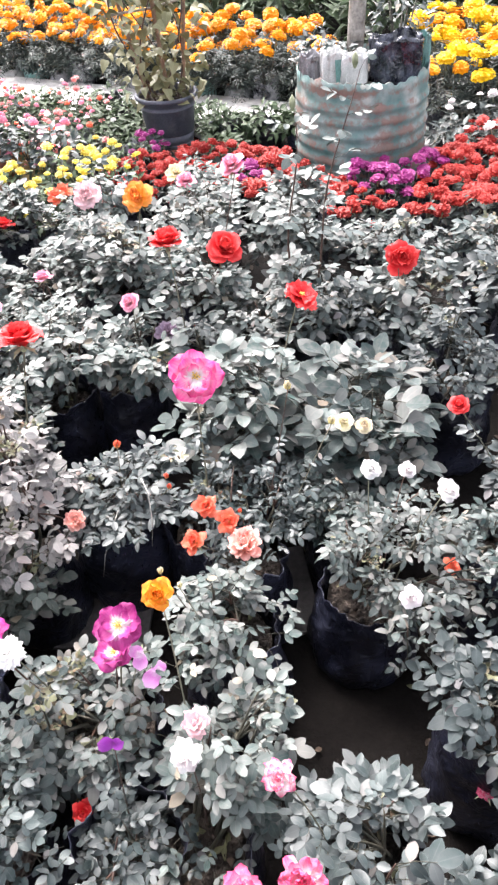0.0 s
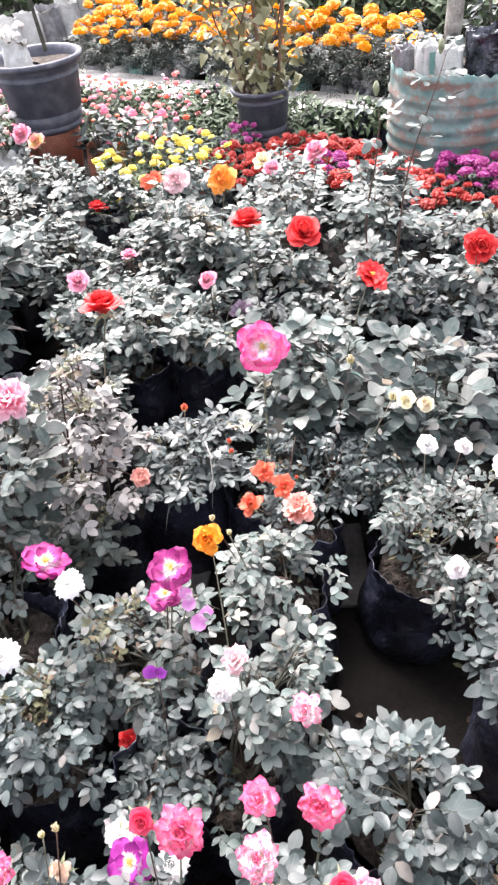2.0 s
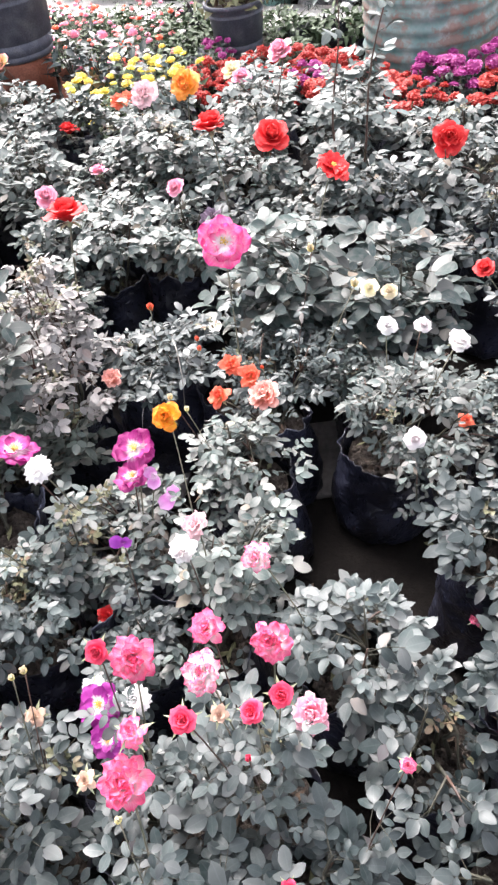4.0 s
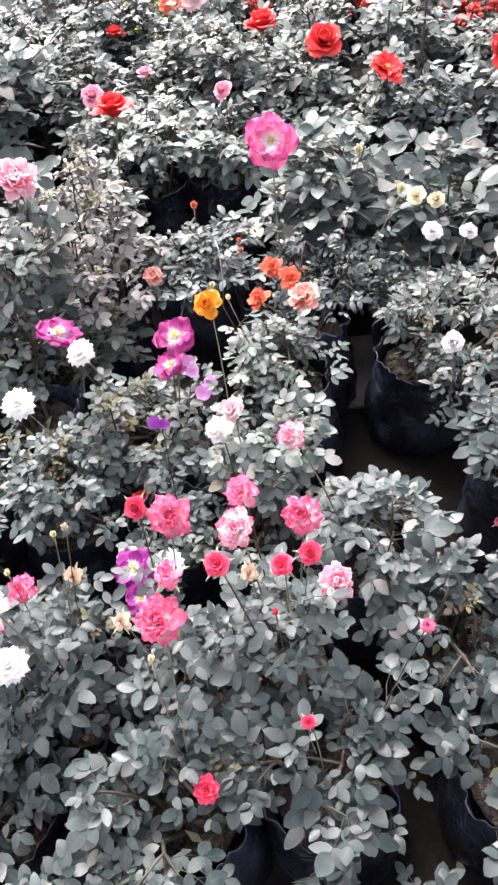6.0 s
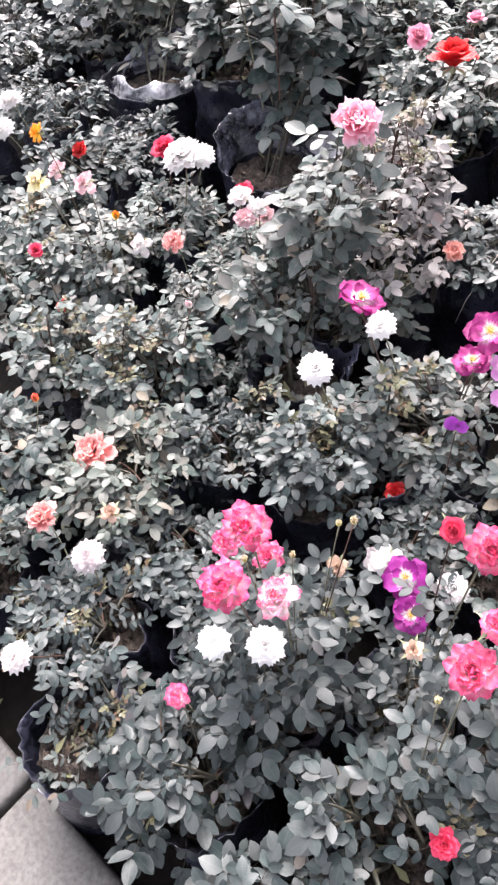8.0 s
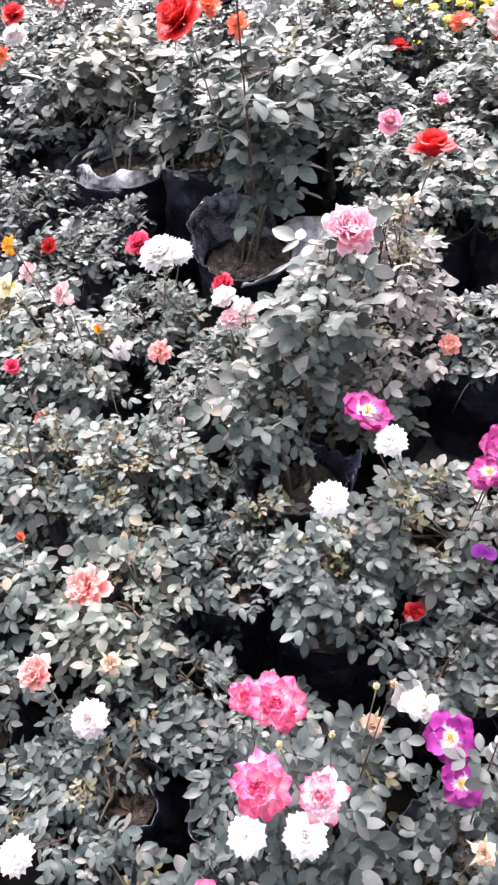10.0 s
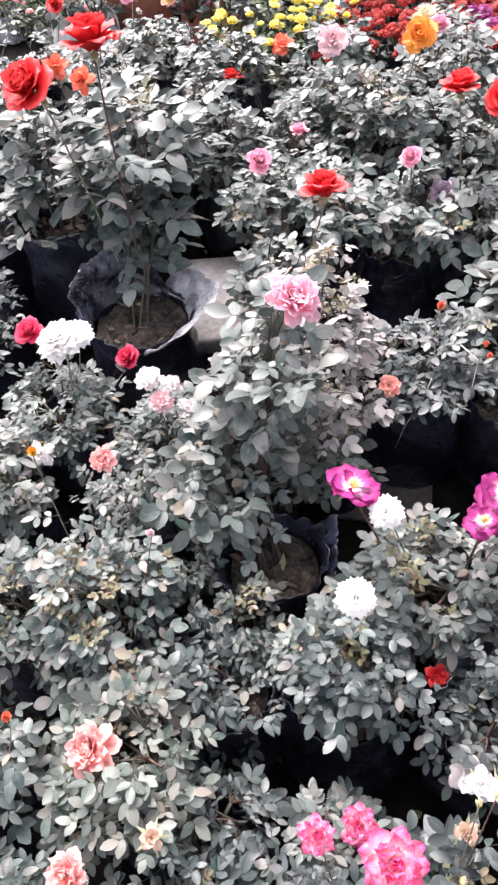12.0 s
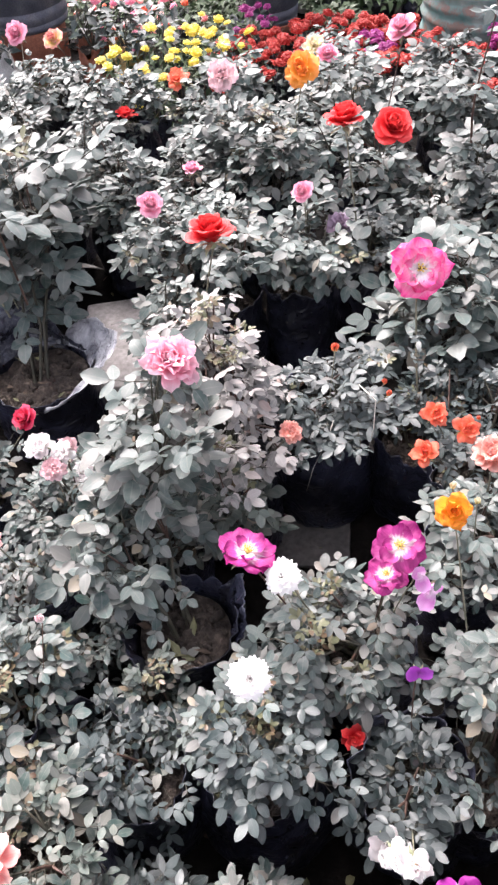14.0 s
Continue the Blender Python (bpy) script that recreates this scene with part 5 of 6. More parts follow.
part("collar", collar(0.121, 0.205, -1.25, 1.30, 0.075, 0.75, 2.0).mesh("collar", FILM_GREY), bush_cuffed, None, "turned-out grey inner side of the film")
part("collar", collar(0.119, 0.205, 1.15, 3.60, 0.105, 0.30, 5.0).mesh("collar", FILM_SHEEN), bush_cuffed, None, "loose black film standing up at the rim")
part("collar", collar(0.142, 0.240, -3.4, 0.4, 0.050, -0.75, 9.0).mesh("collar", FILM_DUSTY), bush_crumpled, None, "dusty crumpled film folded over the soil")
part("collar", collar(0.140, 0.240, 0.0, 2.9, 0.085, 0.3, 12.0).mesh("collar", FILM_SHEEN), bush_crumpled, None, "loose black film standing up at the rim")
part("collar", collar(0.085, 0.185, -0.5, 0.9, 0.095, 0.15, 15.0).mesh("collar", FILM), bush_clods, None, "tall loose corner of black film")
part("collar", collar(0.078, 0.175, 0.6, 3.4, 0.045, 0.35, 18.0).mesh("collar", FILM), bush_small, None, "loose black film standing up at the rim")

tall_shoot(bush_tall, (-0.06, 0.0, 0.34), (-0.05, 0.02, 0.80), 11, 3)
tall_shoot(bush_tall, (0.0, 0.0, 0.34), (0.10, 0.04, 0.88), 12, 8)


# ---- beds of marigolds and chrysanthemums ----
def head_mesh(colour, rings, name):
    """A dense domed flower head of ruffled petals, one unit across."""
    g, rng = Geo(), random.Random(len(colour) * 7 + rings)
    core = [(0.40 * math.sin(radians(a)) + 0.002, 0.34 * math.cos(radians(a))) for a in (118, 95, 70, 45, 22, 0)]
    g.lathe(core, 12)
    for i in range(rings):
        lean = 118 * (i + 0.25) / rings
        n = max(5, round(2.9 * rings * math.sin(radians(min(lean, 90)))))
        for k in range(n):
            p = petal(0.15, 0.17 + 0.5 / (rings * rings), 4, 70, 0.14, 0.40, k + i, 3, 3)
            up = Matrix.Rotation(2 * math.pi * (k + 0.5 * (i % 2)) / n + rng.uniform(-0.2, 0.2), 4, "Z") @ Matrix.Rotation(radians(lean + rng.uniform(-9, 9)), 4, "Y")
            g.add_at(p, Matrix.Diagonal((1, 1, 0.86, 1)) @ up @ Matrix.Translation((0, 0, 0.37)) @ Matrix.Rotation(rng.uniform(-0.6, 0.6), 4, "Z") @ Matrix.Scale(rng.uniform(0.8, 1.15), 4))
    g.tube([(0, 0, -0.8), (0, 0, -0.28), (0, 0, -0.02)], [0.03, 0.05, 0.24], 6, 1)
    return g.mesh(name, [PETAL[colour], CALYX])


HEADS = {c: head_mesh(c, r, "flower_head") for c, r in (("marigold", 6), ("marigold_yellow", 6), ("mum_yellow", 4), ("mum_red", 5), ("mum_purple", 5), ("white", 4), ("peachpink", 4), ("rosepink", 4), ("red", 4), ("cherry", 4), ("coral", 4), ("lightpink", 4))}


def bushy_foliage(rng, radius, height, count, size, narrow, tint):
    g = Geo()
    for k in range(count):
        a, r = rng.uniform(0, 6.28), radius * math.sqrt(rng.random())
        z = height * (1 - 0.45 * (r / radius) ** 2) * (0.15 + 0.85 * rng.random() ** 0.7)
        if tint == "marigold" and narrow < 0.3:
            l, long, sag = Geo(), size * rng.uniform(0.9, 1.4), rng.uniform(0.1, 0.6)
            for q in range(7):
                at, yaw = (0.92, 0.0) if q == 6 else (0.28 + 0.26 * (q // 2), (0.85, -0.85)[q % 2])
                l.add_at(leaflet(0.42 * long, 0.10 * long, 0.1, 0.3, 0.0, (0.0, 0.45, 1.0), (0.3, 1.0, 0.0)), Matrix.Translation((at * long, 0, -sag * long * at * at)) @ Matrix.Rotation(yaw, 4, "Z"))
        else:
            l = leaflet(size * rng.uniform(0.7, 1.2), size * narrow * rng.uniform(0.8, 1.2), 0.15, rng.uniform(0.1, 0.6), 0.0, (0.0, 0.4, 1.0), (0.15, 1.0, 0.0))
        g.add_at(l, Matrix.Translation((r * math.cos(a), r * math.sin(a), z)) @ Euler((rng.uniform(-0.7, 0.7), rng.uniform(-0.9, 0.5), a + rng.uniform(-1.2, 1.2))).to_matrix().to_4x4())
    for k in range(5):
        a = 1.257 * k
        g.tube([(0.01 * math.cos(a), 0.01 * math.sin(a), 0.02), (0.5 * radius * math.cos(a), 0.5 * radius * math.sin(a), height * 0.7)], [0.005, 0.003], 4, 1)
    return g.mesh("foliage", [LEAF[tint], STEM])


def small_bag(material_, seed, r=0.075, h=0.12):
    g, s = bag_meshes(random.Random(seed), r, h, 0.03, 0.0, 24, 5)
    return g.mesh("grow_bag", [material_, material_]), s.mesh("bag_soil", [SOIL, LITTER, LEAF["vine"]])


BED_BAGS = [small_bag(m, 70 + k) for k, m in enumerate((FILM, FILM_DUSTY, SACK, SACK_DUSTY, SACK_GREEN))]
BED_LEAVES = {}


def bed_plant(name, x, y, height, radius, colours, heads, wide, tint, narrow, leaf, label, category, group, seed, bag=0, count=150, spread=1.0, lift=0.03):
    rng = random.Random(5000 + seed)
    plant = thing(name, pose(x, y, 0, 0, 0, rng.uniform(0, 360)), label, category, group)
    part("bag", BED_BAGS[bag][0], plant, Matrix.Diagonal((1, 1, 0.50 if bag > 1 else 1, 1)))
    key = (tint, round(height, 2), round(radius, 2), seed % 4, narrow)
    if key not in BED_LEAVES:
        BED_LEAVES[key] = bushy_foliage(rng, radius, height - 0.04, count, leaf, narrow, tint)
    part("foliage", BED_LEAVES[key], plant, Matrix.Translation((0, 0, lift)), "", "stuff")
    for k in range(heads):
        a, r = 2.4 * k + rng.uniform(-0.4, 0.4), radius * spread * math.sqrt((k + 0.4) / heads)
        z = height - 0.35 * height * (r / radius) ** 2 * 0.5 + rng.uniform(-0.03, 0.03)
        m = Matrix.Translation((r * math.cos(a), r * math.sin(a), z)) @ Euler((rng.uniform(-0.35, 0.35), rng.uniform(-0.35, 0.35), 0)).to_matrix().to_4x4() @ Matrix.Scale(wide * rng.uniform(0.65, 1.2), 4) @ Matrix.Diagonal((1, 1, rng.uniform(0.55, 1.0), 1))
        part("flower", HEADS[rng.choice(colours)], plant, m)
    return plant


rng = random.Random(77)
seed = 0
# orange marigolds in rows that slant towards the camera on the right
for row in range(3):
    for k in range(12):
        x = -1.95 + 0.20 * k + 0.06 * (row % 2)
        y = 4.62 - 0.50 * (x + 0.05) + 0.23 * row
        if x > 0.50 - 0.02 * row:
            continue
        seed += 1
        bed_plant("marigold_plant", x + rng.uniform(-0.03, 0.03), y + rng.uniform(-0.03, 0.03), 0.31 + 0.02 * row + rng.uniform(-0.02, 0.03), 0.135, ["marigold"], rng.choice((5, 6, 7)) if row else 4, 0.100, "marigold", 0.26, 0.075, "orange marigold plant in full bloom in a small bag", "marigold", "orange marigolds in the back bed", seed, (3, 2, 4, 3, 1, 2)[k % 6] if row == 0 else 0, count=150, lift=0.035 if row == 0 else 0.03)
# yellow marigolds beside the drum
for row in range(4):
    for k in range(6):
        x = 0.90 + 0.22 * k + 0.1 * (row % 2)
        y = 3.90 - 0.12 * (x - 0.8) + 0.25 * row
        seed += 1
        bed_plant("marigold_plant", x, y + rng.uniform(-0.03, 0.03), 0.36 + 0.02 * row + rng.uniform(-0.02, 0.03), 0.14, ["marigold_yellow", "marigold_yellow", "marigold"], rng.choice((5, 6, 7)), 0.098, "marigold", 0.26, 0.075, "yellow and orange marigold plant in a small bag", "marigold", "yellow marigolds in the back bed", seed)
# white chrysanthemums beside the drum
for k, (x, y) in enumerate([(0.86, 3.36), (1.10, 3.28), (1.00, 3.58), (1.30, 3.42)]):
    seed += 1
    bed_plant("chrysanthemum_plant", x, y, 0.28, 0.14, ["white"], 3, 0.05, "grey", 0.35, 0.07, "grey-leaved chrysanthemum with a few cream blooms", "chrysanthemum", "white chrysanthemums beside the drum", seed)
# low brick-red and plum chrysanthemums in front of the drum
PLUM_SPOTS = [(0.61, 2.95), (0.45, 2.75), (0.34, 2.97), (-0.03, 3.06)]
for row in range(5):
    for k in range(9):
        x = -0.60 + 0.20 * k + 0.09 * (row % 2)
        y = 2.60 + 0.17 * row if x > 0.25 else 2.92 + 0.14 * row
        if (x - 0.43) ** 2 + (y - 3.36) ** 2 < 0.40 ** 2 or (x + 0.48) ** 2 + (y - 3.80) ** 2 < 0.30 ** 2 or (x < 0.25 and row > 3):
            continue
        seed += 1
        plum = any((x - px) ** 2 + (y - py) ** 2 < 0.085 ** 2 for px, py in PLUM_SPOTS)
        bed_plant("chrysanthemum_plant", x + rng.uniform(-0.03, 0.03), y + rng.uniform(-0.03, 0.03), (0.23 if x > 0.25 else 0.19) + rng.uniform(-0.02, 0.02), 0.105, ["mum_purple"] if plum else ["mum_red"], 12, 0.058, "marigold", 0.4, 0.05, ("plum-coloured" if plum else "brick-red") + " chrysanthemum plant packed with small blooms", "chrysanthemum", "red chrysanthemums in front of the drum", seed, 0, 80)
for x, y in ((-0.535, 3.46),):
    seed += 1
    bed_plant("chrysanthemum_plant", x, y, 0.22, 0.095, ["mum_purple"], 9, 0.050, "marigold", 0.4, 0.05, "plum-coloured chrysanthemum plant packed with small blooms", "chrysanthemum", "red chrysanthemums in front of the drum", seed, 0, 80)
# pale yellow chrysanthemums
for k, (x, y) in enumerate([(-0.93, 2.78), (-0.83, 2.95), (-0.73, 3.04), (-0.62, 3.06), (-0.90, 3.20), (-0.72, 3.25), (-1.05, 3.00)]):
    seed += 1
    bed_plant("chrysanthemum_plant", x, y, 0.28, 0.10, ["mum_yellow"], 6, 0.048, "shrub", 0.4, 0.055, "yellow chrysanthemum plant with ragged blooms", "chrysanthemum", "yellow chrysanthemums", seed, 0, 80)
# mixed small bedding flowers and low leafy plants towards the pots
for row in range(6):
    for k in range(11):
        x = -2.50 + 0.22 * k + 0.1 * (row % 2)
        y = 3.50 + 0.19 * row - 0.22 * (x + 1.2)
        if (x + 1.56) ** 2 + (y - 3.62) ** 2 < 0.28 ** 2 or (x + 0.475) ** 2 + (y - 3.80) ** 2 < 0.22 ** 2 or (x + 0.45) ** 2 + (y - 3.55) ** 2 < 0.16 ** 2 or y < 3.42 or y > 3.98 - 0.50 * (x + 0.05):
            continue
        seed += 1
        leafy = (x > -0.95) or (k + row) % 5 == 0
        bed_plant("bedding_plant", x + rng.uniform(-0.03, 0.03), y + rng.uniform(-0.03, 0.03), 0.20 + rng.uniform(-0.02, 0.02), 0.13, ["peachpink", "rosepink", "white", "peachpink", "coral", "peachpink", "lightpink"], rng.choice((0, 1)) if leafy else 11, 0.036, "shrub", 0.46 if leafy else 0.38, 0.048 if leafy else 0.042, "low green bedding plant" + (" with broad leaves" if leafy else " with pink, coral and white flowers"), "bedding plant", "mixed bedding plants", seed, (k + row) % 4, 200)
for k in range(5):
    seed += 1
    bed_plant("bedding_plant", -0.18 + 0.19 * k, 3.84 + 0.06 * (k % 2), 0.20, 0.13, ["white"], 0, 0.05, "shrub", 0.48, 0.052, "low green bedding plant with broad leaves", "bedding plant", "mixed bedding plants", seed, 0, 180)


# ---- broad-leaved shrubs far behind ----
def shrub(x, y, height, radius, seed):
    rng = random.Random(9000 + seed)
    s = thing("shrub", pose(x, y, 0, 0, 0, rng.uniform(0, 360)), "mid-green broad-leaved nursery shrub in a bag", "shrub", "rows of shrubs behind the marigolds")
    if ("shrub", seed % 5) not in BED_LEAVES:
        BED_LEAVES["shrub", seed % 5] = bushy_foliage(rng, radius, height, 300, 0.12, 0.42, "shrub")
    part("foliage", BED_LEAVES["shrub", seed % 5], s, Matrix.Translation((0, 0, 0.08)), "", "stuff")


for row in range(9):
    for k in range(15):
        x = -4.2 + 0.55 * k + 0.26 * (row % 2)
        y = 5.75 + 0.50 * row - 0.50 * x
        if abs(x - (-2.38 + 0.656 * (y - 6.94))) < 0.34 or (x < -2.2 and y < 6.9):
            continue
        seed += 1
        shrub(x + rng.uniform(-0.08, 0.08), y + rng.uniform(-0.08, 0.08), 0.50, 0.30, seed)
# pale sacks in a row at the far left
SACK_MESH = [small_bag(m, 90 + k, 0.105, 0.25) for k, m in enumerate((SACK, SACK, SACK_DUSTY, SACK))]
for k in range(-5, 10):
    s = thing("plant_sack", pose(-2.38 + 0.115 * k, 6.94 + 0.176 * k + rng.uniform(-0.03, 0.03), 0, 0, 0, 40 * k), "pale woven grow sack standing in a row", "grow sack", "pale sacks behind the marigolds")
    part("sack", SACK_MESH[k % 4][0], s)
    part("soil", SACK_MESH[k % 4][1], s)


# ---- plastic pots ----
def plastic_pot(x, y, z, rim, height, label):
    """A tapered slate-grey pot with a rolled rim and a step in its wall."""
    pot = thing("plant_pot", pose(x, y, z), label, "plant pot", "slate-grey plastic pots")
    r = rim
    prof = [(0.02, 0.0), (0.66 * r, 0.0), (0.69 * r, 0.012), (0.70 * r, 0.075 * height), (0.685 * r, 0.085 * height), (0.69 * r, 0.10 * height), (0.715 * r, 0.11 * height), (0.74 * r, 0.24 * height), (0.725 * r, 0.25 * height), (0.728 * r, 0.265 * height), (0.76 * r, 0.275 * height), (0.845 * r, 0.74 * height), (0.865 * r, 0.75 * height), (0.865 * r, 0.775 * height), (0.85 * r, 0.785 * height), (0.86 * r, 0.84 * height), (0.90 * r, 0.855 * height), (0.90 * r, 0.90 * height), (0.97 * r, 0.915 * height), (1.0 * r, 0.945 * height), (0.995 * r, 0.985 * height), (0.95 * r, height), (0.90 * r, 0.985 * height), (0.86 * r, 0.93 * height), (0.82 * r, 0.78 * height)]
    g = Geo()
    g.lathe(prof, 56)
    part("pot_wall", g.mesh("pot_wall", SLATE), pot)
    s = Geo()
    s.lathe([(0.84 * r, 0.86 * height), (0.5 * r, 0.88 * height), (0.02, 0.885 * height)], 30, lambda q, a, rr, zz: q + Vector((0, 0, 0.012 * noise.noise(q * 30))))
    part("soil", s.mesh("pot_soil", SOIL), pot, None, "dark potting soil")
    return pot


def terracotta_block(x, y, w, h, label):
    t = thing("clay_pot", pose(x, y, 0), label, "clay pot")
    g = Geo()
    g.lathe([(0.02, 0), (0.42 * w, 0), (0.5 * w, h * 0.94), (0.5 * w, h), (0.02, h)], 40)
    part("pot_wall", g.mesh("clay_wall", TERRACOTTA), t)


# pot with a climber on a frame of stakes
terracotta_block(-0.475, 3.80, 0.22, 0.06, "upturned terracotta saucer under the climber's pot")
pot_a = plastic_pot(-0.475, 3.80, 0.06, 0.158, 0.25, "slate-grey plastic pot with a climber on stakes")
rng = random.Random(12)
for k, (dx, dy, lean) in enumerate([(-0.09, 0.02, -0.30), (0.02, -0.05, -0.10), (0.08, 0.03, 0.18), (-0.02, 0.08, 0.04)]):
    g = Geo()
    g.tube([(dx, dy, 0.20), (dx + 0.35 * lean, dy, 0.75), (dx + 0.75 * lean, dy + 0.03, 1.25)], [0.010, 0.009, 0.008], 7)
    part("stake", g.mesh("stake", STAKE), pot_a, None, "brown cane stake")
for k, z in enumerate((0.62, 0.86)):
    g = Geo()
    g.tube([(-0.24, 0.0, z - 0.03), (0.0, -0.05, z), (0.22, 0.02, z + 0.04)], [0.006] * 3, 6)
    part("crosspiece", g.mesh("crosspiece", WOOD), pot_a, None, "pale thin stick tied across")
for v in range(5):
    g, a0 = Geo(), 1.25 * v
    pts = [Vector((0.05 * math.cos(a0) + 0.19 * math.sin(2.2 * s) * math.cos(a0 + 3 * s) - 0.10 * s, 0.05 * math.sin(a0) + 0.14 * math.sin(2.2 * s) * math.sin(a0 + 3 * s), 0.20 + 0.95 * s)) for s in [q / 14 for q in range(15)]]
    g.tube(pts, [0.005 - 0.0002 * q for q in range(15)], 5)
    vine = part("vine", g.mesh("vine", RED_STEM), pot_a, None, "twining reddish vine stem")
    for k in range(112):
        i = min(13, 1 + int(13 * rng.random() ** 1.3))
        l = rng.uniform(0.034, 0.066)
        if ("vine", k % 8) not in LEAF_MESHES:
            LEAF_MESHES["vine", k % 8] = leaflet(1.0, 0.78, 0.14, rng.uniform(0.1, 0.5), 0.0, (0, 0.12, 0.35, 0.7, 1.0), (0.55, 1.0, 1.0, 0.6, 0.0)).mesh("vine_leaf", LEAF["vine"])
        m = Matrix.Translation(pts[i] + Vector((rng.uniform(-0.11, 0.11), rng.uniform(-0.09, 0.09), rng.uniform(-0.05, 0.05)))) @ Euler((rng.uniform(-0.6, 0.6), rng.uniform(-0.2, 0.8), rng.uniform(0, 6.28))).to_matrix().to_4x4() @ Matrix.Scale(l, 4)
        part("leaf", LEAF_MESHES["vine", k % 8], vine, m)

# large pot on an upturned clay pot
terracotta_block(-1.56, 3.62, 0.30, 0.225, "upturned terracotta pot under the large pot")
pot_b = plastic_pot(-1.55, 3.62, 0.225, 0.235, 0.335, "large slate-grey plastic pot on an upturned clay pot")
g = Geo()
g.tube([(0.06, 0.02, 0.34), (0.04, 0.03, 0.55), (-0.03, 0.04, 0.80), (-0.02, 0.05, 1.1)], [0.010, 0.009, 0.008, 0.006], 7)
part("sapling_stem", g.mesh("sapling_stem", STEM), pot_b, None, "thin leaning sapling stem")
g, s = bag_meshes(random.Random(3), 0.055, 0.12, 0.015)
sack = thing("white_grow_bag", pose(-1.61, 3.56, 0.505), "small white printed bag with white flowers in the large pot", "grow bag")
part("bag", g.mesh("white_bag", [SACK, SACK]), sack)
part("soil", s.mesh("bag_soil", [SOIL, LITTER, LEAF["vine"]]), sack)
for k in range(12):
    part("flower", HEADS["white"], sack, Matrix.Translation((0.05 * math.cos(2.4 * k) * math.sqrt(k / 6), 0.05 * math.sin(2.4 * k) * math.sqrt(k / 6), 0.15 + 0.02 * (k % 3))) @ Matrix.Scale(0.032, 4))
# small bags and pots beside the large pot
for k, (x, y, r, h, m, words) in enumerate([(-1.28, 3.52, 0.075, 0.14, TERRACOTTA, "small dull red grow bag"), (-1.12, 3.46, 0.072, 0.14, SACK_OCHRE, "small ochre paper grow bag"), (-0.97, 3.44, 0.072, 0.14, SACK_DUSTY, "small dusty grey grow bag"), (-1.86, 3.44, 0.085, 0.18, SACK, "white plastic grow bag with a folded top"), (-1.72, 3.44, 0.085, 0.17, SACK, "pale crumpled plastic grow bag")]):
    g, s = bag_meshes(random.Random(200 + k), r, h, 0.05)
    b = thing("grow_bag", pose(x, y, 0), words + " beside the large pot", "grow bag", "small bags beside the large pot")
    part("bag", g.mesh("small_bag", [m, m]), b)
    part("soil", s.mesh("bag_soil", [SOIL, LITTER, LEAF["vine"]]), b)
    part("foliage", bushy_foliage(random.Random(300 + k), 0.10, 0.20, 60, 0.06, 0.55, "grey"), b, Matrix.Translation((0, 0, h * 0.8)), "", "stuff")
    for j in range(4 if k > 2 else 1):
        part("flower", HEADS["white" if k > 2 else "rosepink"], b, Matrix.Translation((0.06 * math.cos(1.7 * j), 0.06 * math.sin(1.7 * j), h + 0.17 + 0.01 * j)) @ Matrix.Scale(0.05, 4))


# ---- the cut oil drum ----
drum = thing("oil_drum", pose(0.43, 3.36, 0), "rusty teal-painted cut oil drum with ribs, used as a planter", "oil drum")


def torn(q, a, r, z):
    up = max(0.0, (z - 0.44) / 0.06)
    tear = 0.018 * noise.noise((math.cos(a) * 22, math.sin(a) * 22, 5.0)) + 0.030 * noise.noise((math.cos(a) * 5, math.sin(a) * 5, 2.2)) + 0.05 * max(0, noise.noise((math.cos(a) * 2.2 + 4, math.sin(a) * 2.2, 0.3)))
    dent = 1 + 0.012 * noise.noise((math.cos(a) * 2, math.sin(a) * 2, z * 4))
    return Vector((q.x * dent, q.y * dent, z + tear * up))


prof = [(0.27, 0.0), (0.288, 0.0), (0.292, 0.012), (0.285, 0.025)]
for z in [0.03 + 0.01 * k for k in range(42)]:
    rib = sum(math.exp(-((z - c) / 0.014) ** 2) for c in (0.10, 0.17, 0.225, 0.28, 0.335, 0.385))
    prof.append((0.281 + 0.010 * rib, z))
prof += [(0.281, 0.46), (0.281, 0.49), (0.277, 0.491), (0.276, 0.46), (0.276, 0.40)]
g = Geo()
g.lathe(prof, 160, torn)
part("drum_wall", g.mesh("drum_wall", DRUM), drum)
s = Geo()
s.lathe([(0.275, 0.43), (0.15, 0.45), (0.02, 0.455)], 40, lambda q, a, r, z: q + Vector((0, 0, 0.02 * noise.noise(q * 18))))
part("soil", s.mesh("drum_soil", SOIL), drum, None, "dark soil filling the drum")
g = Geo()
g.tube([(-0.03 + 0.012 * math.sin(3 * s), 0.08, 0.42 + s) for s in [0.1 * k for k in range(11)]], [0.034 + 0.003 * math.sin(7 * k) for k in range(11)], 14)
part("trunk", g.mesh("trunk", WOOD), drum, None, "straight grey tree trunk")


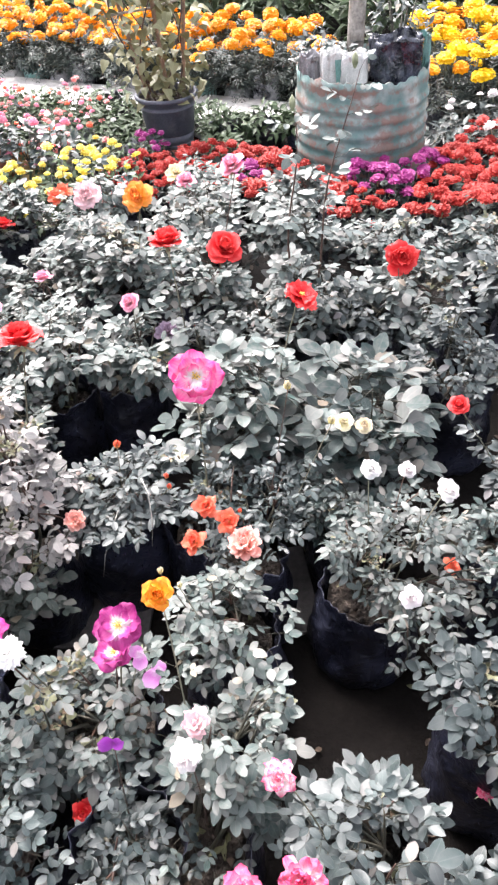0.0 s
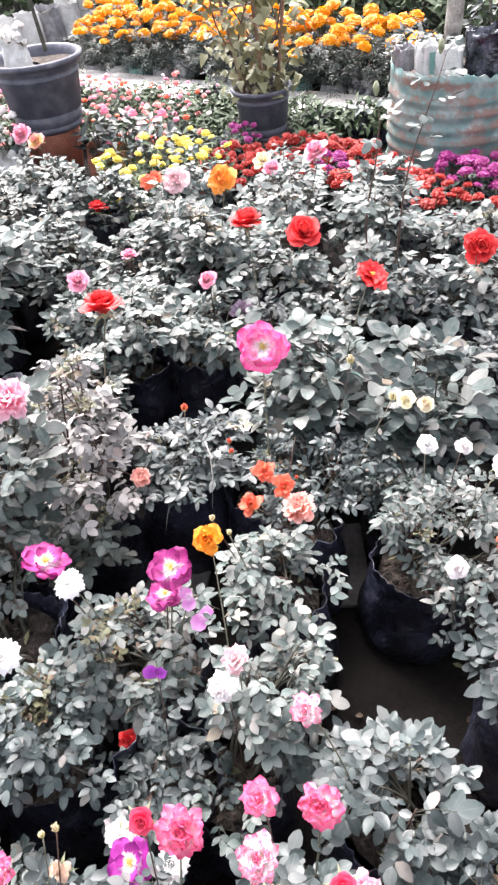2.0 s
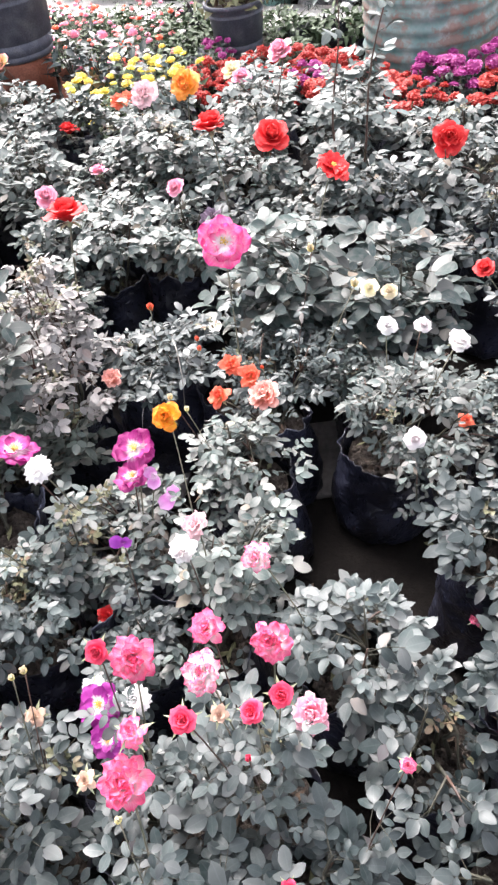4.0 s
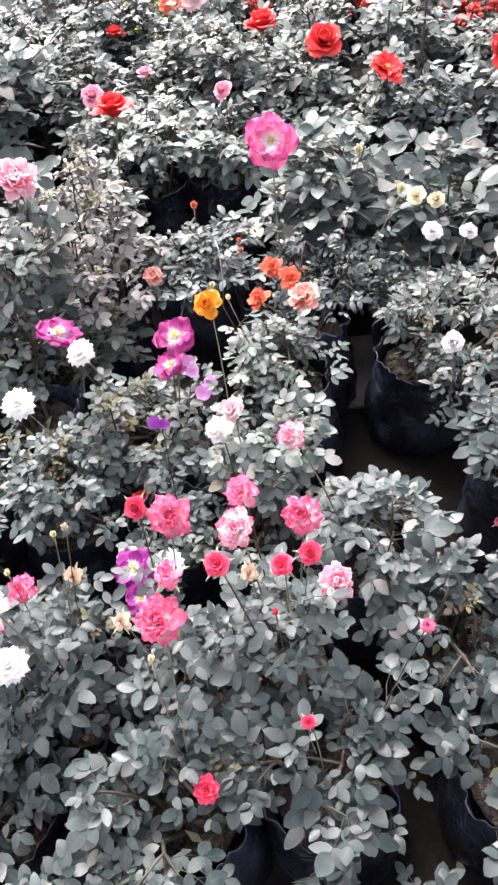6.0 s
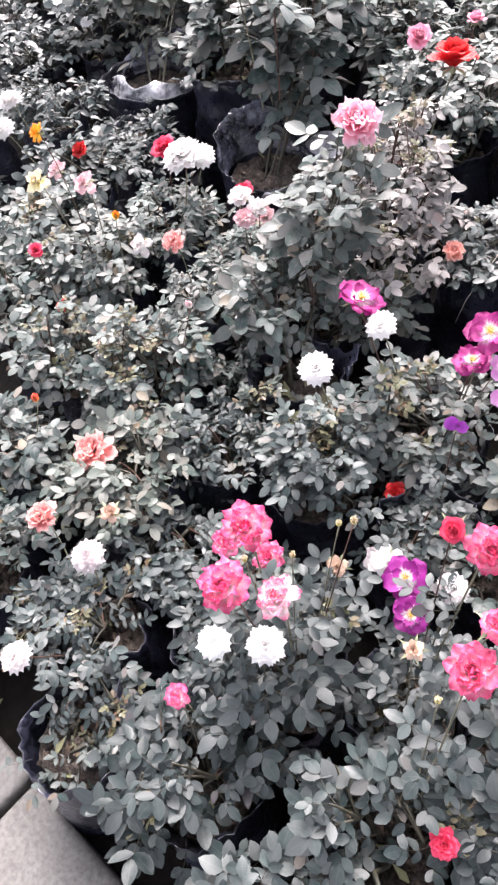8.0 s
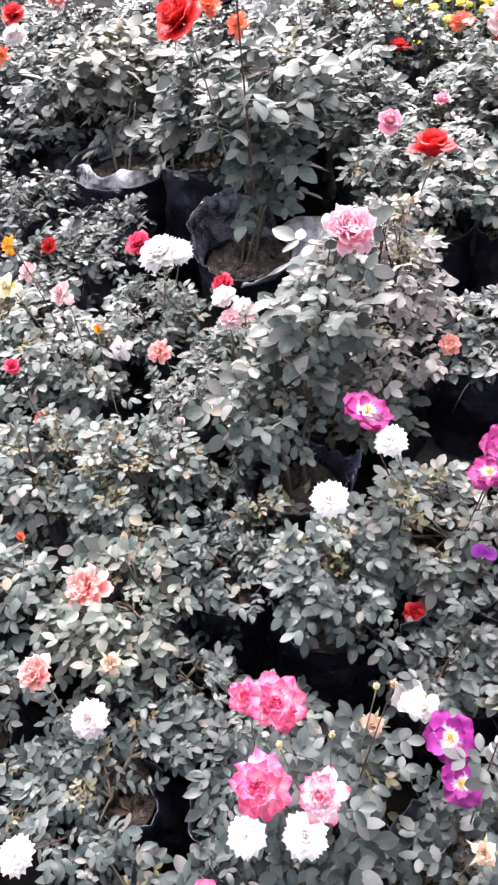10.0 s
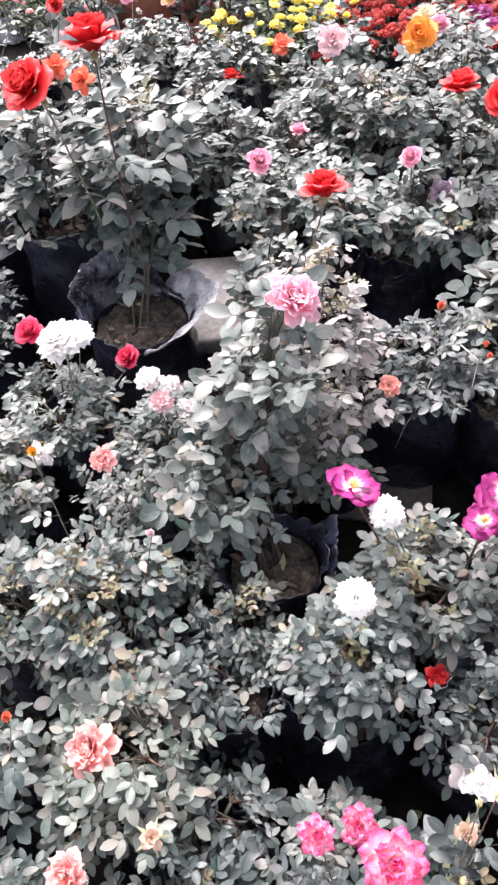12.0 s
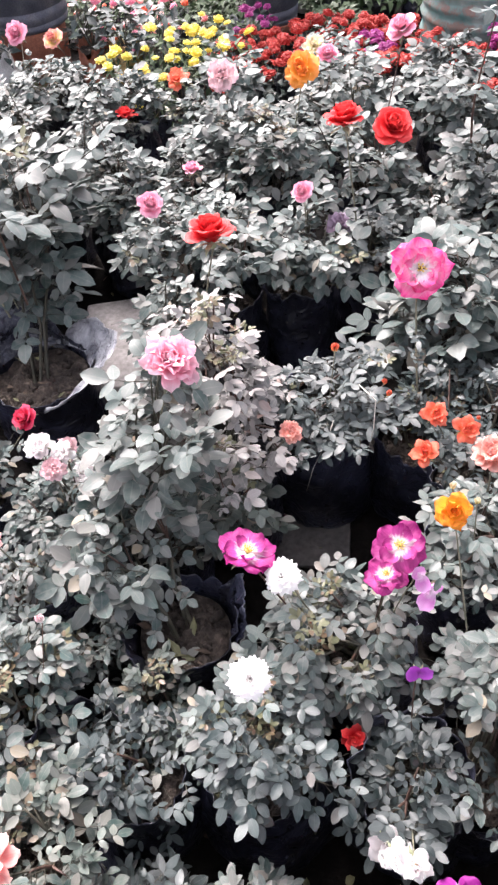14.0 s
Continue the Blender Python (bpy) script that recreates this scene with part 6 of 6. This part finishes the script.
def standing_bag(x, y, z, w, d, h, turn, m, name, label, crumple=0.012):
    """A boxy bag with a slumped, uneven top."""
    b = thing(name, pose(x, y, z, 0, 0, turn), label, "grow bag", "bags standing in the drum")
    prof_ = [(0.02, 0.0), (0.9, 0.0), (1.0, 0.08), (1.02, 0.35), (1.0, 0.7), (0.98, 0.95), (1.0, 1.03), (0.92, 1.0), (0.90, 0.86), (0.02, 0.84)]

    def shape(q, a, r, zz):
        k = 1 / max(abs(math.cos(a)), abs(math.sin(a))) ** 0.7
        up = zz / h
        n_ = crumple * (noise.noise((q.x * 20 + x * 9, q.y * 20, zz * 14)) + 0.5 * noise.noise((q.x * 50, q.y * 50 + x, zz * 40)))
        return Vector((q.x * k * w / 2 + n_, q.y * k * d / 2 + n_, zz + (0.18 * h * noise.noise((math.cos(a) * 1.6 + x, math.sin(a) * 1.6, 1.0)) if up > 0.8 else 0)))

    g_ = Geo()
    g_.lathe([(r_, z_ * h) for r_, z_ in prof_], 48, shape)
    part("bag", g_.mesh("standing_bag", m), b)
    return b


standing_bag(0.55, 3.25, 0.44, 0.20, 0.13, 0.17, 6, FILM_SHEEN, "black_bag", "black polythene bag standing in the drum", 0.026)
standing_bag(0.375, 3.20, 0.44, 0.105, 0.08, 0.13, -4, SACK, "white_sack", "white woven sack standing in the drum")
striped = standing_bag(0.285, 3.22, 0.44, 0.085, 0.07, 0.14, 8, SACK, "striped_sack", "white sack with a teal stripe in the drum")
g = Geo()
g.add([(0.012, -0.0395, 0.01), (0.034, -0.0395, 0.01), (0.030, -0.0385, 0.12), (0.004, -0.0385, 0.12)], [(0, 1, 2, 3)])
part("stripe", g.mesh("stripe", SACK_GREEN), striped, Matrix.Translation((0, -0.004, 0)), "teal printed stripe")
standing_bag(0.205, 3.28, 0.44, 0.08, 0.08, 0.12, 20, SACK_DUSTY, "dusty_bag", "dusty grey plastic bag standing in the drum")
standing_bag(0.67, 3.33, 0.44, 0.06, 0.05, 0.15, 20, SACK_GREEN, "teal_bag", "faded teal bag at the drum's rim")
for k, (x, y, r, h) in enumerate([(0.33, 3.33, 0.09, 0.16), (0.60, 3.50, 0.13, 0.36), (0.25, 3.45, 0.10, 0.16)]):
    p = thing("drum_plant", pose(x, y, 0.45), "small grey-green plant growing in the drum", "plant", "plants in the drum")
    part("foliage", bushy_foliage(random.Random(400 + k), r, h, 130, 0.05, 0.4, "grey"), p, None, "", "stuff")

# thin bare twigs that hang over the bag in the middle of the bed
for bend in ([(0.027, -0.081, 0.324), (0.013, -0.106, 0.295), (-0.017, -0.106, 0.216), (-0.034, -0.106, 0.145)],
             [(0.077, -0.041, 0.372), (0.101, -0.106, 0.396), (0.098, -0.106, 0.323), (0.086, -0.106, 0.239)]):
    g = Geo()
    g.tube(bend, [0.0012, 0.0011, 0.0010, 0.0008], 5)
    part("twig", g.mesh("twig", TWIG), bush_bag, None, "thin pale dry twig")

# a weathered lath leaning between two bags
g = Geo()
g.tube([(-0.199, 1.160, 0.144), (-0.240, 1.100, 0.052), (-0.263, 1.066, 0.0)], [0.0075, 0.0078, 0.0075], 6)
tagged(new("garden_stick", g.mesh("garden_stick", WOOD)), "grey weathered stick leaning between black nursery bags", "stick")
